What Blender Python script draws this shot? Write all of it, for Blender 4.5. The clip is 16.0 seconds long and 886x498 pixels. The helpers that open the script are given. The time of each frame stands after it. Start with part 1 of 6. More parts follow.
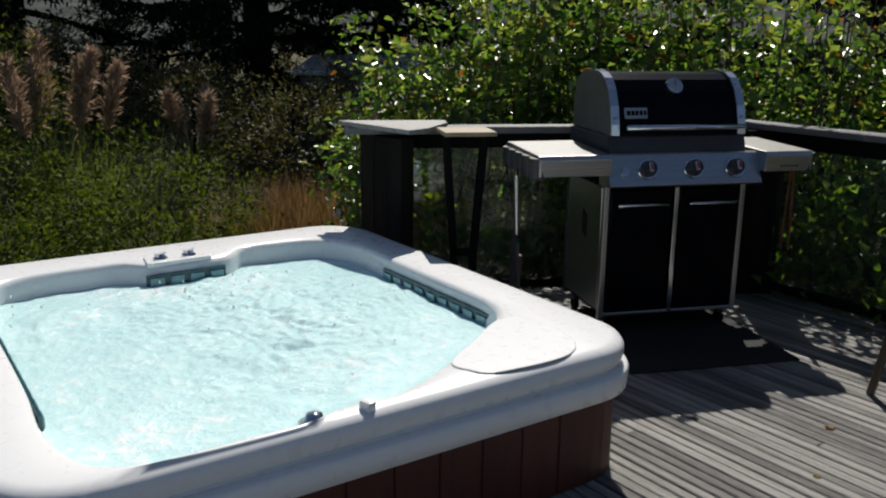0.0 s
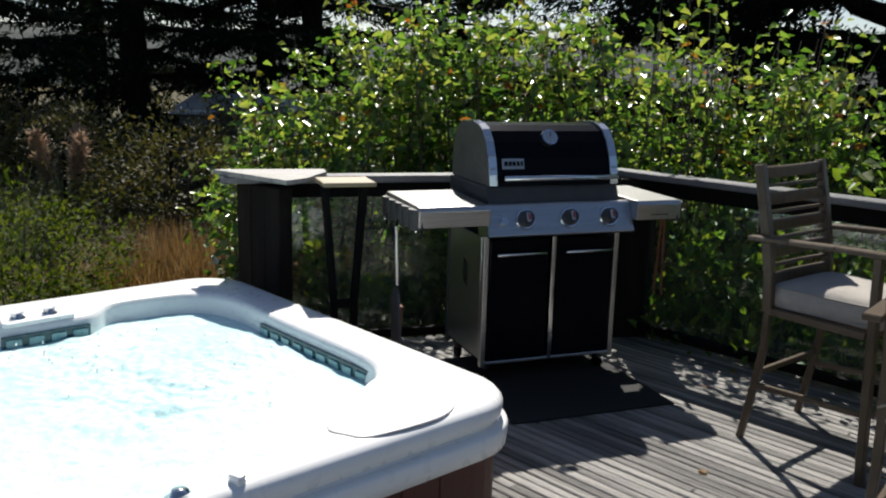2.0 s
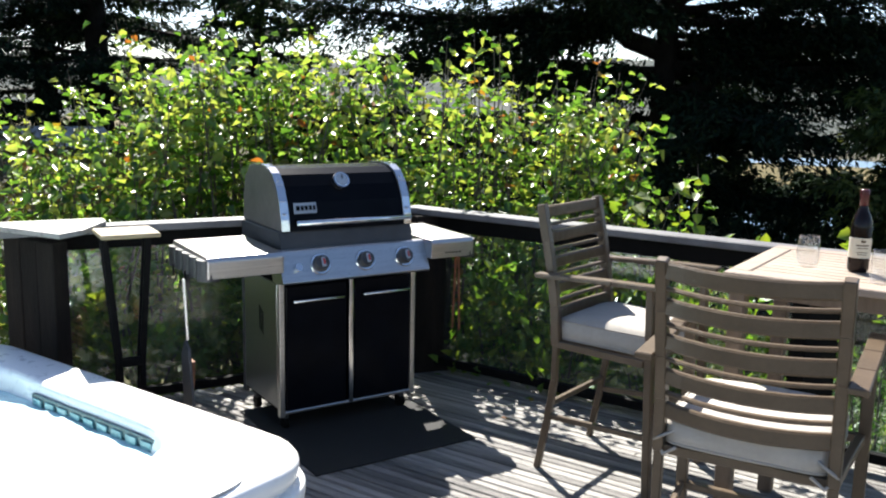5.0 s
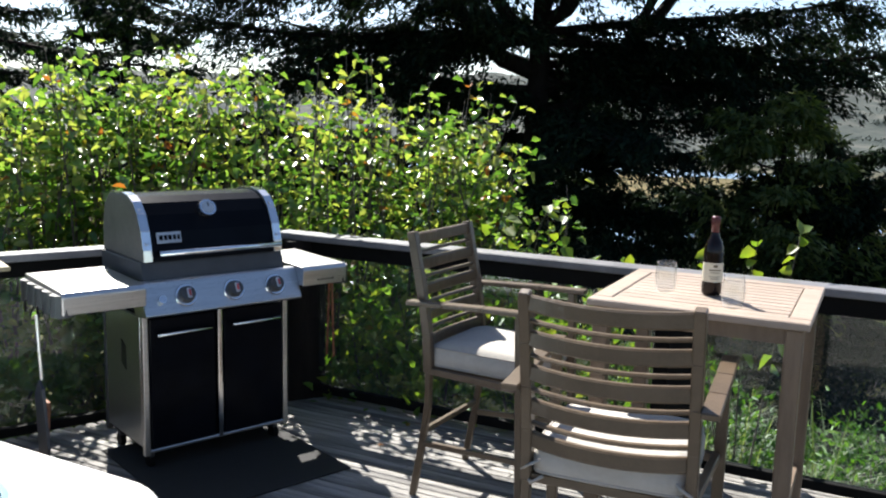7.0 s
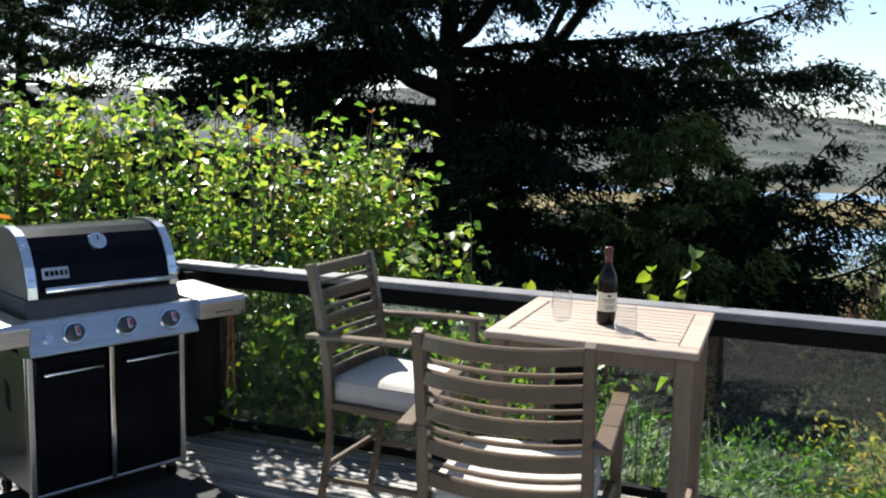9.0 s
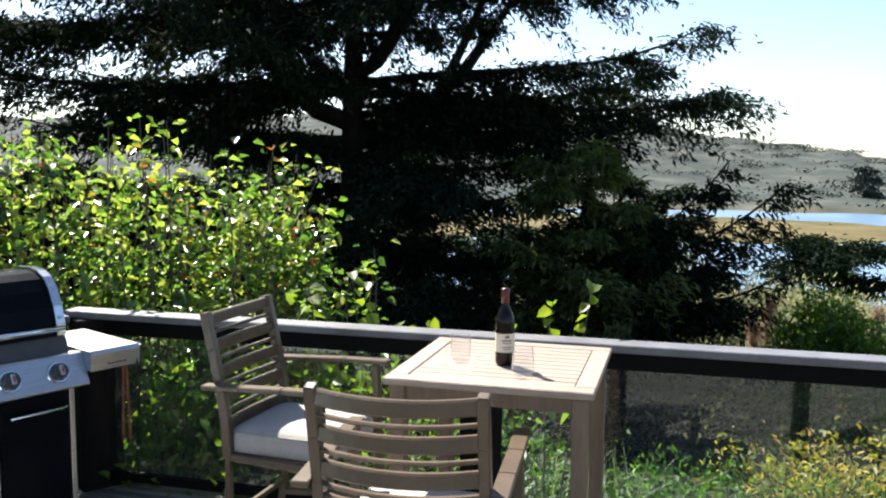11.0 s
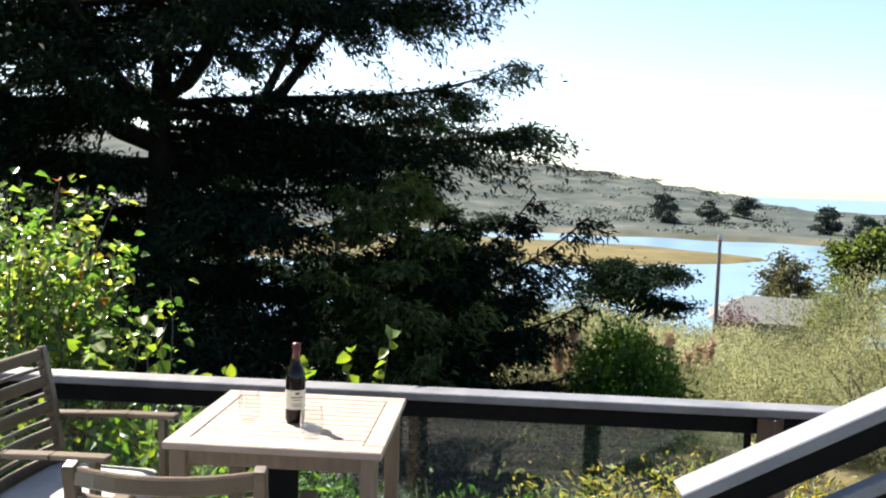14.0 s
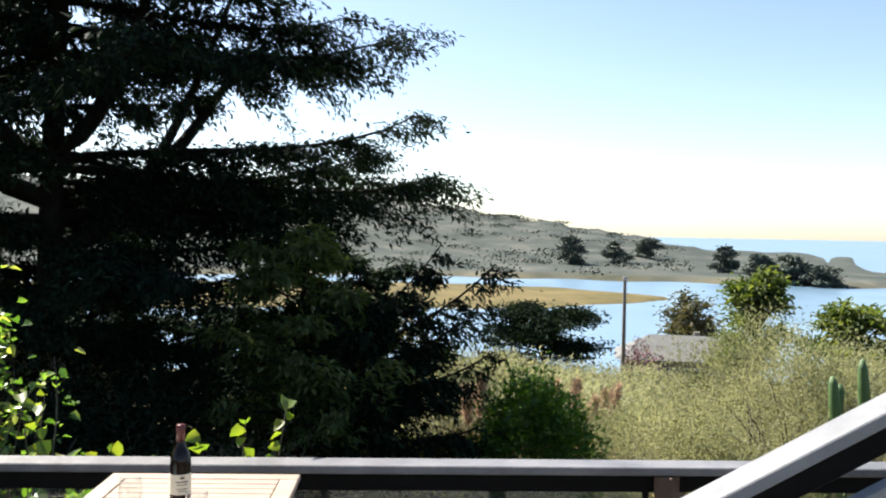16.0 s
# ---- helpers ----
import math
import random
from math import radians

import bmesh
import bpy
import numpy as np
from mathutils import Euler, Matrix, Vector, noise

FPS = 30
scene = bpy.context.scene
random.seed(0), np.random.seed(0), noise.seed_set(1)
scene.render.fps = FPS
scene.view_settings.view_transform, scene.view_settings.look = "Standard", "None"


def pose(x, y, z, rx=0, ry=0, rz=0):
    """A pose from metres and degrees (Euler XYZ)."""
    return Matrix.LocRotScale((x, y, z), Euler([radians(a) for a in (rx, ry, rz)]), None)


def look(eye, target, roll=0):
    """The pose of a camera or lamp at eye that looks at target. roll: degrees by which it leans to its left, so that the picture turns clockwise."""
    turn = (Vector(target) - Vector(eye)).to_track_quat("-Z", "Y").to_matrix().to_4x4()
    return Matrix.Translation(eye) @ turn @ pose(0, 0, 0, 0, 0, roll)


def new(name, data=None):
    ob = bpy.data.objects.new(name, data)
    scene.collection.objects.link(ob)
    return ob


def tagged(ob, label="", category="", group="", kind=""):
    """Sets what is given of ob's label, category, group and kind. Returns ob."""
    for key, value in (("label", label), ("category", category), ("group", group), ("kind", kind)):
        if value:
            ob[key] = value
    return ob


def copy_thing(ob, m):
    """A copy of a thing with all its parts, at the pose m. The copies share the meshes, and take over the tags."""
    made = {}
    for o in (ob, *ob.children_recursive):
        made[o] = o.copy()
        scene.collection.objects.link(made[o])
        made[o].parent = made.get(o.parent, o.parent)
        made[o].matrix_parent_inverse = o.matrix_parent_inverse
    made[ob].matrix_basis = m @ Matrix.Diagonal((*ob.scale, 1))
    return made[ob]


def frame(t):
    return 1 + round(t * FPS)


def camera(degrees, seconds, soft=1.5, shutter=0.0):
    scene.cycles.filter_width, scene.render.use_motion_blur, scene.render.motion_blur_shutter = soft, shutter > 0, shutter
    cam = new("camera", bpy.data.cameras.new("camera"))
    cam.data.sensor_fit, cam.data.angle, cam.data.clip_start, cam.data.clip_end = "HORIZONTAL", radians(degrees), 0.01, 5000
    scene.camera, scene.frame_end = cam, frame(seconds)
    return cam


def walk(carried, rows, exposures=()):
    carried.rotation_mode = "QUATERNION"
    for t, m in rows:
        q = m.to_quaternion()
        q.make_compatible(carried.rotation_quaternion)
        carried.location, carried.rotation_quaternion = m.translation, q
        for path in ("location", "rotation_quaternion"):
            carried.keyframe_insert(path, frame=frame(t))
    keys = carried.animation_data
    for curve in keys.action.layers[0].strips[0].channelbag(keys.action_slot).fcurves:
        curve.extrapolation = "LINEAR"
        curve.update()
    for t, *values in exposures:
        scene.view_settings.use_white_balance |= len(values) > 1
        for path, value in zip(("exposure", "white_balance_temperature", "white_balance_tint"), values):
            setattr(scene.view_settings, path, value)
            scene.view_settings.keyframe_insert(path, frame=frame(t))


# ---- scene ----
cam = camera(54.0, 16.0, soft=2.1)
PATH = [
    (0, (0.684, 0.493, 1.563), (0.685, 2.432, 1.074), 0.7),
    (0.5, (0.695, 0.509, 1.579), (0.751, 2.456, 1.123), 0.8),
    (1, (0.705, 0.524, 1.594), (0.818, 2.47, 1.149), 0.6),
    (1.5, (0.717, 0.537, 1.61), (0.902, 2.484, 1.193), 1.1),
    (2, (0.729, 0.548, 1.625), (0.984, 2.491, 1.223), 1.6),
    (2.5, (0.742, 0.559, 1.641), (1.069, 2.494, 1.255), 1.2),
    (3, (0.755, 0.568, 1.657), (1.15, 2.494, 1.289), 1.3),
    (3.5, (0.769, 0.576, 1.672), (1.241, 2.486, 1.312), 1.4),
    (4, (0.784, 0.583, 1.688), (1.328, 2.474, 1.332), 1.3),
    (6.5, (0.864, 0.6, 1.77), (1.727, 2.379, 1.464), 1.5),
    (7, (0.882, 0.601, 1.787), (1.804, 2.349, 1.484), 1.5),
    (7.5, (0.9, 0.6, 1.804), (1.88, 2.319, 1.513), 1.4),
    (8, (0.918, 0.599, 1.822), (1.955, 2.286, 1.538), 1.7),
    (8.5, (0.936, 0.597, 1.84), (2.005, 2.265, 1.566), 1.4),
    (9, (0.955, 0.594, 1.858), (2.048, 2.248, 1.594), 1.4),
    (11.5, (1.052, 0.571, 1.956), (2.353, 2.079, 1.772), 0.8),
    (12, (1.072, 0.565, 1.977), (2.42, 2.032, 1.806), 1.5),
    (12.5, (1.092, 0.558, 1.999), (2.487, 1.981, 1.824), 1.3),
    (13, (1.113, 0.551, 2.021), (2.559, 1.922, 1.851), 1.1),
    (13.5, (1.133, 0.543, 2.043), (2.63, 1.86, 1.894), 1.8),
    (14, (1.153, 0.535, 2.067), (2.697, 1.797, 1.915), 1.9),
    (14.5, (1.174, 0.527, 2.091), (2.762, 1.734, 1.942), 1.6),
    (15, (1.194, 0.519, 2.115), (2.803, 1.699, 1.991), 1.2),
    (15.5, (1.214, 0.51, 2.141), (2.851, 1.657, 2.071), 0.5),
    (16, (1.234, 0.501, 2.167), (2.902, 1.605, 2.123), 1.0),
]
EXPOSURES = [(0.0, -0.12, 6450, 10), (1.0, 0.0, 6450, 10), (2.0, 0.5, 6450, 10), (3.0, 1.5, 6450, 10), (3.5, 1.82, 6450, 10), (4.0, 1.85, 6450, 10), (6.5, 1.62, 6350, 10), (9.0, 1.65, 6350, 10), (11.5, 1.88, 6500, 10), (13.5, 2.02, 6650, 10), (14.5, 2.08, 6700, 10), (16.0, 1.88, 6750, 10)]
walk(cam, [(t, look(eye, target, roll)) for t, eye, target, roll in PATH], EXPOSURES)

# ---- world and sun ----
SUN_AZ, SUN_EL = 7.0, 47.0
world = bpy.data.worlds.new("daylight")
scene.world = world
world.use_nodes = True
wn = world.node_tree
sky = wn.nodes.new("ShaderNodeTexSky")
sky.sky_type = "NISHITA"
sky.sun_disc = False
sky.sun_elevation, sky.sun_rotation = radians(SUN_EL), radians(SUN_AZ)
sky.air_density, sky.dust_density, sky.ozone_density = 0.8, 0.6, 1.0
wn.nodes["Background"].inputs["Strength"].default_value = 0.063
wn.links.new(sky.outputs[0], wn.nodes["Background"].inputs[0])
sun_data = bpy.data.lights.new("sun", "SUN")
sun_data.energy, sun_data.angle, sun_data.color = 5.0, radians(0.55), (1.0, 0.95, 0.87)
sun = new("sun", sun_data)
sun_way = Vector((math.sin(radians(SUN_AZ)), math.cos(radians(SUN_AZ)), math.tan(radians(SUN_EL))))
sun.matrix_world = look(sun_way * 20, (0, 0, 0))


# ---- materials ----
def surf(name, colours, scale=4.0, rough=0.6, metal=0.0, bump=0.0, bump_scale=40.0, stretch=(1, 1, 1), vary=0.0, island=False,
         translucent=0.0, spec=0.5, coat=0.0, rough_vary=0.0, detail=5.0, glow_through=None):
    """A procedural surface: colours ramped over two noises, with grain bump and variation from piece to piece."""
    m = bpy.data.materials.new(name)
    m.use_nodes = True
    t = m.node_tree
    n, link = t.nodes, t.links.new
    b = n["Principled BSDF"]
    co = n.new("ShaderNodeTexCoord")
    info = n.new("ShaderNodeObjectInfo")
    mp = n.new("ShaderNodeMapping")
    mp.inputs["Scale"].default_value = stretch
    shift = n.new("ShaderNodeVectorMath")
    shift.operation = "SCALE"
    shift.inputs[0].default_value = (13.7, 7.1, 3.3)
    link(info.outputs["Random"], shift.inputs["Scale"])
    link(shift.outputs[0], mp.inputs["Location"])
    link(co.outputs["Object"], mp.inputs["Vector"])
    big = n.new("ShaderNodeTexNoise")
    big.inputs["Scale"].default_value, big.inputs["Detail"].default_value = scale, detail
    fine = n.new("ShaderNodeTexNoise")
    fine.inputs["Scale"].default_value, fine.inputs["Detail"].default_value = scale * 9, 3
    link(mp.outputs[0], big.inputs["Vector"])
    link(mp.outputs[0], fine.inputs["Vector"])
    mixn = n.new("ShaderNodeMath")
    mixn.operation = "MULTIPLY_ADD"
    mixn.inputs[1].default_value = 0.35
    link(fine.outputs[0], mixn.inputs[0])
    half = n.new("ShaderNodeMath")
    half.operation = "MULTIPLY_ADD"
    half.inputs[1].default_value, half.inputs[2].default_value = 0.9, -0.12
    link(big.outputs[0], half.inputs[0])
    link(half.outputs[0], mixn.inputs[2])
    out = mixn.outputs[0]
    if vary:
        v = n.new("ShaderNodeMath")
        v.operation = "MULTIPLY_ADD"
        v.inputs[1].default_value = vary
        sub = n.new("ShaderNodeMath")
        sub.operation = "SUBTRACT"
        sub.inputs[1].default_value = 0.5
        if island:
            geo = n.new("ShaderNodeNewGeometry")
            link(geo.outputs["Random Per Island"], sub.inputs[0])
        else:
            link(info.outputs["Random"], sub.inputs[0])
        link(sub.outputs[0], v.inputs[0])
        link(out, v.inputs[2])
        out = v.outputs[0]
    ramp = n.new("ShaderNodeValToRGB")
    e = ramp.color_ramp.elements
    while len(e) < len(colours):
        e.new(0.5)
    for i, c in enumerate(colours):
        e[i].position = 0.25 + 0.5 * i / max(1, len(colours) - 1)
        e[i].color = (*c, 1)
    link(out, ramp.inputs[0])
    link(ramp.outputs[0], b.inputs["Base Color"])
    b.inputs["Roughness"].default_value, b.inputs["Metallic"].default_value = rough, metal
    b.inputs["Specular IOR Level"].default_value = spec
    b.inputs["Coat Weight"].default_value = coat
    if rough_vary:
        rv = n.new("ShaderNodeMath")
        rv.operation = "MULTIPLY_ADD"
        rv.inputs[1].default_value, rv.inputs[2].default_value = rough_vary, rough - rough_vary / 2
        link(fine.outputs[0], rv.inputs[0])
        link(rv.outputs[0], b.inputs["Roughness"])
    if bump:
        bn = n.new("ShaderNodeTexNoise")
        bn.inputs["Scale"].default_value, bn.inputs["Detail"].default_value = bump_scale, 4
        link(mp.outputs[0], bn.inputs["Vector"])
        bp = n.new("ShaderNodeBump")
        bp.inputs["Strength"].default_value, bp.inputs["Distance"].default_value = bump, 0.02
        link(bn.outputs[0], bp.inputs["Height"])
        link(bp.outputs[0], b.inputs["Normal"])
    if translucent:
        tr = n.new("ShaderNodeBsdfTranslucent")
        mx = n.new("ShaderNodeMixShader")
        mx.inputs[0].default_value = translucent
        hs = n.new("ShaderNodeMix")
        hs.data_type, hs.blend_type = "RGBA", "MULTIPLY"
        hs.inputs[0].default_value = 1.0
        hs.inputs[7].default_value = (*(glow_through or (1.6, 1.6, 0.5)), 1)
        link(ramp.outputs[0], hs.inputs[6])
        link(hs.outputs[2], tr.inputs[0])
        link(b.outputs[0], mx.inputs[1])
        link(tr.outputs[0], mx.inputs[2])
        link(mx.outputs[0], n["Material Output"].inputs[0])
    return m


def glass(name, tint=(0.9, 0.97, 0.95), haze=0.05, gloss=0.035):
    m = bpy.data.materials.new(name)
    m.use_nodes = True
    t = m.node_tree
    n, link = t.nodes, t.links.new
    # a thin flat sheet: clear, with a mirror reflection that grows at grazing angles, and a dusty film
    tr, gl, df = n.new("ShaderNodeBsdfTransparent"), n.new("ShaderNodeBsdfGlossy"), n.new("ShaderNodeBsdfDiffuse")
    tr.inputs[0].default_value = (*tint, 1)
    gl.inputs["Roughness"].default_value = 0.02
    df.inputs[0].default_value = (0.55, 0.55, 0.5, 1)
    lw = n.new("ShaderNodeLayerWeight")
    pw, fr = n.new("ShaderNodeMath"), n.new("ShaderNodeMath")
    pw.operation, fr.operation = "POWER", "MULTIPLY_ADD"
    pw.inputs[1].default_value, fr.inputs[1].default_value, fr.inputs[2].default_value = 4.5, 0.75, gloss
    link(lw.outputs["Facing"], pw.inputs[0])
    link(pw.outputs[0], fr.inputs[0])
    m1, m2 = n.new("ShaderNodeMixShader"), n.new("ShaderNodeMixShader")
    nz, mu = n.new("ShaderNodeTexNoise"), n.new("ShaderNodeMath")
    nz.inputs["Scale"].default_value = 6
    mu.operation = "MULTIPLY"
    mu.inputs[1].default_value = haze * 2
    link(nz.outputs[0], mu.inputs[0])
    link(mu.outputs[0], m1.inputs[0])
    link(tr.outputs[0], m1.inputs[1])
    link(df.outputs[0], m1.inputs[2])
    link(fr.outputs[0], m2.inputs[0])
    link(m1.outputs[0], m2.inputs[1])
    link(gl.outputs[0], m2.inputs[2])
    link(m2.outputs[0], n["Material Output"].inputs[0])
    return m


M_deck = surf("weathered deck wood", [(0.09, 0.085, 0.08), (0.2, 0.19, 0.175), (0.34, 0.325, 0.3)], 3.0, 0.66, bump=0.5, bump_scale=30, stretch=(1, 14, 14), vary=0.45, spec=0.45)
M_joist = surf("dark joist wood", [(0.012, 0.011, 0.01), (0.03, 0.026, 0.022)], 3, 0.9)
M_post = surf("dark stained post wood", [(0.004, 0.0035, 0.003), (0.01, 0.008, 0.007), (0.018, 0.014, 0.011)], 2.5, 0.9, spec=0.2, bump=0.3, bump_scale=20, stretch=(6, 6, 1), vary=0.2)
M_cap = surf("painted rail cap", [(0.09, 0.09, 0.097), (0.13, 0.13, 0.138), (0.18, 0.178, 0.182)], 5, 0.45, bump=0.15, bump_scale=25, rough_vary=0.25, vary=0.15, spec=0.5)
M_capgrey = surf("bleached grey cap wood", [(0.16, 0.155, 0.15), (0.3, 0.29, 0.27), (0.42, 0.4, 0.37)], 4, 0.6, bump=0.3, stretch=(1, 8, 8))
M_tan = surf("tan tray wood", [(0.22, 0.17, 0.1), (0.42, 0.34, 0.2)], 6, 0.55, stretch=(1, 8, 1))
M_brownpost = surf("brown post wood", [(0.05, 0.028, 0.016), (0.11, 0.06, 0.035)], 3, 0.7, bump=0.3, stretch=(6, 6, 1))
M_rail_light = surf("pale painted handrail", [(0.14, 0.146, 0.157), (0.2, 0.207, 0.22)], 6, 0.5, bump=0.08, rough_vary=0.2, spec=0.2)
M_black = surf("black powder coat", [(0.002, 0.002, 0.002), (0.005, 0.005, 0.005)], 20, 0.75, spec=0.12)
M_glass = glass("railing glass", haze=0.014)
M_acryl = surf("white tub acrylic", [(0.84, 0.843, 0.84), (0.86, 0.86, 0.855)], 2, 0.28, rough_vary=0.06)
M_acryl_seam = surf("grey acrylic seam", [(0.3, 0.3, 0.31), (0.36, 0.36, 0.37)], 8, 0.5)
M_skirt = surf("redwood tub skirt", [(0.05, 0.011, 0.007), (0.095, 0.02, 0.012)], 3, 0.5, bump=0.3, stretch=(8, 8, 1), vary=0.2)
M_tile_dark = surf("dark teal tile", [(0.008, 0.035, 0.045), (0.02, 0.08, 0.095)], 30, 0.2)
M_tile_mid = surf("pale teal tile", [(0.08, 0.22, 0.25), (0.2, 0.36, 0.39)], 30, 0.15)
M_chrome = surf("chrome", [(0.62, 0.63, 0.65), (0.75, 0.76, 0.78)], 10, 0.12, metal=1.0)
M_steel = surf("brushed stainless steel", [(0.42, 0.42, 0.42), (0.58, 0.575, 0.57)], 4, 0.3, metal=1.0, stretch=(1, 30, 30), rough_vary=0.15)
M_enamel = surf("black porcelain enamel", [(0.002, 0.0025, 0.004), (0.004, 0.005, 0.008)], 8, 0.22, spec=0.06, rough_vary=0.08)
M_lidside = surf("grey cast lid end", [(0.1, 0.1, 0.095), (0.17, 0.165, 0.155)], 10, 0.45, metal=0.6, bump=0.05)
M_plastic = surf("dark grey plastic", [(0.03, 0.03, 0.032), (0.05, 0.05, 0.052)], 12, 0.5)
M_badge = surf("blue grey badge", [(0.26, 0.3, 0.36), (0.34, 0.38, 0.45)], 12, 0.4)
M_red = surf("red mark", [(0.3, 0.02, 0.02), (0.4, 0.04, 0.03)], 12, 0.5)
M_copper = surf("rusty brush pad", [(0.12, 0.04, 0.015), (0.3, 0.12, 0.05)], 20, 0.7, bump=0.4)
M_mat = surf("black rubber mat", [(0.006, 0.006, 0.006), (0.015, 0.015, 0.015)], 30, 0.85, bump=0.4, bump_scale=120)
M_chair = surf("taupe chair frame", [(0.064, 0.043, 0.025), (0.1, 0.069, 0.042)], 9, 0.34, bump=0.1, bump_scale=90, vary=0.08, spec=0.5)
M_cushion = surf("beige seat fabric", [(0.36, 0.335, 0.3), (0.46, 0.43, 0.39)], 7, 0.9, bump=0.35, bump_scale=260, spec=0.2)
M_piping = surf("beige piping", [(0.3, 0.28, 0.25), (0.38, 0.35, 0.32)], 9, 0.9)
M_teak = surf("pale table wood", [(0.245, 0.183, 0.137), (0.36, 0.288, 0.232)], 5, 0.45, bump=0.2, stretch=(1, 9, 9), vary=0.2)
M_tleg = surf("brown table leg wood", [(0.105, 0.07, 0.044), (0.18, 0.125, 0.082)], 5, 0.5, bump=0.2, stretch=(8, 8, 1), vary=0.15)
M_bottle = surf("dark bottle glass", [(0.004, 0.002, 0.002), (0.01, 0.004, 0.004)], 6, 0.14, spec=0.25)
M_capsule = surf("red capsule foil", [(0.05, 0.005, 0.008), (0.09, 0.01, 0.014)], 12, 0.35)
M_label = surf("cream label paper", [(0.62, 0.56, 0.42), (0.72, 0.67, 0.53)], 9, 0.8)
M_ink = surf("brown ink", [(0.1, 0.07, 0.04), (0.16, 0.12, 0.08)], 9, 0.8)
M_tumbler = glass("tumbler glass", (0.975, 0.985, 0.985), haze=0.014, gloss=0.07)

M_bark = surf("conifer bark", [(0.008, 0.0065, 0.005), (0.02, 0.017, 0.014)], 5, 0.95, spec=0.1, bump=0.8, bump_scale=14, stretch=(3, 3, 1))
M_twig = surf("grey brown twig", [(0.05, 0.04, 0.03), (0.12, 0.1, 0.075)], 8, 0.85)
M_leaf = surf("hedge leaf", [(0.045, 0.1, 0.022), (0.09, 0.17, 0.04), (0.165, 0.255, 0.07), (0.25, 0.275, 0.09)], 1.2, 0.27, vary=0.7, island=True, translucent=0.47, spec=0.65, glow_through=(1.5, 1.6, 0.6))
M_leaf_warm = surf("turning leaf", [(0.1, 0.11, 0.02), (0.2, 0.14, 0.03), (0.22, 0.08, 0.03)], 3, 0.5, vary=0.9, island=True, translucent=0.45)
M_vine = surf("large vine leaf", [(0.06, 0.12, 0.02), (0.1, 0.17, 0.03), (0.16, 0.18, 0.03)], 3, 0.45, vary=0.5, island=True, translucent=0.5)
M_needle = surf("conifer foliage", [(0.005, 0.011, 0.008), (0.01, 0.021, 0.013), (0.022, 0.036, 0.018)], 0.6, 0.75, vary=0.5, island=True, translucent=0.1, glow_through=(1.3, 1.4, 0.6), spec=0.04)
# Colour raised to look sunlit, since the cypress shades the young conifer.
M_needle_sunned = surf("sun-brightened young conifer foliage", [(0.03, 0.055, 0.018), (0.065, 0.095, 0.03), (0.13, 0.155, 0.055)], 0.8, 0.65, vary=0.5, island=True, translucent=0.4, spec=0.25)
M_shrub = surf("green shrub leaf", [(0.02, 0.038, 0.008), (0.05, 0.078, 0.013), (0.1, 0.12, 0.024)], 1.5, 0.7, vary=0.6, island=True, translucent=0.42, spec=0.15)
M_bright = surf("bright green shrub leaf", [(0.018, 0.055, 0.006), (0.045, 0.11, 0.012), (0.095, 0.19, 0.024)], 1.5, 0.5, vary=0.5, island=True, translucent=0.4)
M_yellow = surf("yellow green fern leaf", [(0.1, 0.13, 0.025), (0.21, 0.2, 0.045), (0.34, 0.24, 0.07)], 1.2, 0.5, vary=0.7, island=True, translucent=0.4)
M_olive = surf("silvery olive shrub leaf", [(0.13, 0.15, 0.085), (0.23, 0.245, 0.145), (0.36, 0.36, 0.225)], 0.9, 0.9, spec=0.1, vary=0.12, island=True, translucent=0.42, glow_through=(1.1, 1.05, 0.75))
M_dry = surf("dry brown grass", [(0.085, 0.055, 0.024), (0.17, 0.11, 0.05), (0.27, 0.195, 0.1)], 1.2, 0.7, vary=0.6, island=True, translucent=0.35, glow_through=(1.3, 1.1, 0.7))
M_scrub = surf("dull scrub leaf", [(0.03, 0.035, 0.015), (0.06, 0.06, 0.03), (0.1, 0.085, 0.05)], 1.2, 0.7, vary=0.6, island=True, translucent=0.3)
M_blade = surf("grey green grass blade", [(0.06, 0.09, 0.04), (0.12, 0.16, 0.08), (0.22, 0.25, 0.15)], 1.2, 0.5, vary=0.6, island=True, translucent=0.35)
M_plume = surf("pampas plume", [(0.3, 0.23, 0.17), (0.48, 0.39, 0.3), (0.62, 0.53, 0.43)], 2, 0.8, vary=0.6, island=True, translucent=0.4, glow_through=(1.2, 1.0, 0.85))
M_blossom = surf("white blossom", [(0.6, 0.6, 0.5), (0.75, 0.75, 0.68)], 3, 0.6, translucent=0.3, glow_through=(1, 1, 0.9))
# Distance haze is mixed into the next two foliage colours.
M_fartree_hazed = surf("haze-lightened distant tree foliage", [(0.05, 0.07, 0.055), (0.075, 0.095, 0.075), (0.1, 0.12, 0.09)], 0.3, 0.8, vary=0.5, island=True)
M_ridge_hazed = surf("haze-lightened headland scrub", [(0.06, 0.075, 0.06), (0.08, 0.095, 0.072), (0.1, 0.11, 0.085)], 0.3, 0.8, vary=0.5, island=True)
M_cactus = surf("green columnar stem", [(0.03, 0.07, 0.02), (0.06, 0.12, 0.03)], 5, 0.6, bump=0.4)
M_roof = surf("grey shingle roof", [(0.075, 0.08, 0.077), (0.12, 0.122, 0.118)], 1.5, 0.85, bump=0.3)
M_siding = surf("grey house siding", [(0.12, 0.11, 0.1), (0.2, 0.19, 0.17)], 2, 0.8)
M_pane = surf("house window pane", [(0.05, 0.06, 0.08), (0.1, 0.12, 0.15)], 2, 0.1)
M_maroon = surf("maroon shrub leaf", [(0.08, 0.02, 0.03), (0.16, 0.04, 0.06)], 2, 0.6, vary=0.5, island=True)
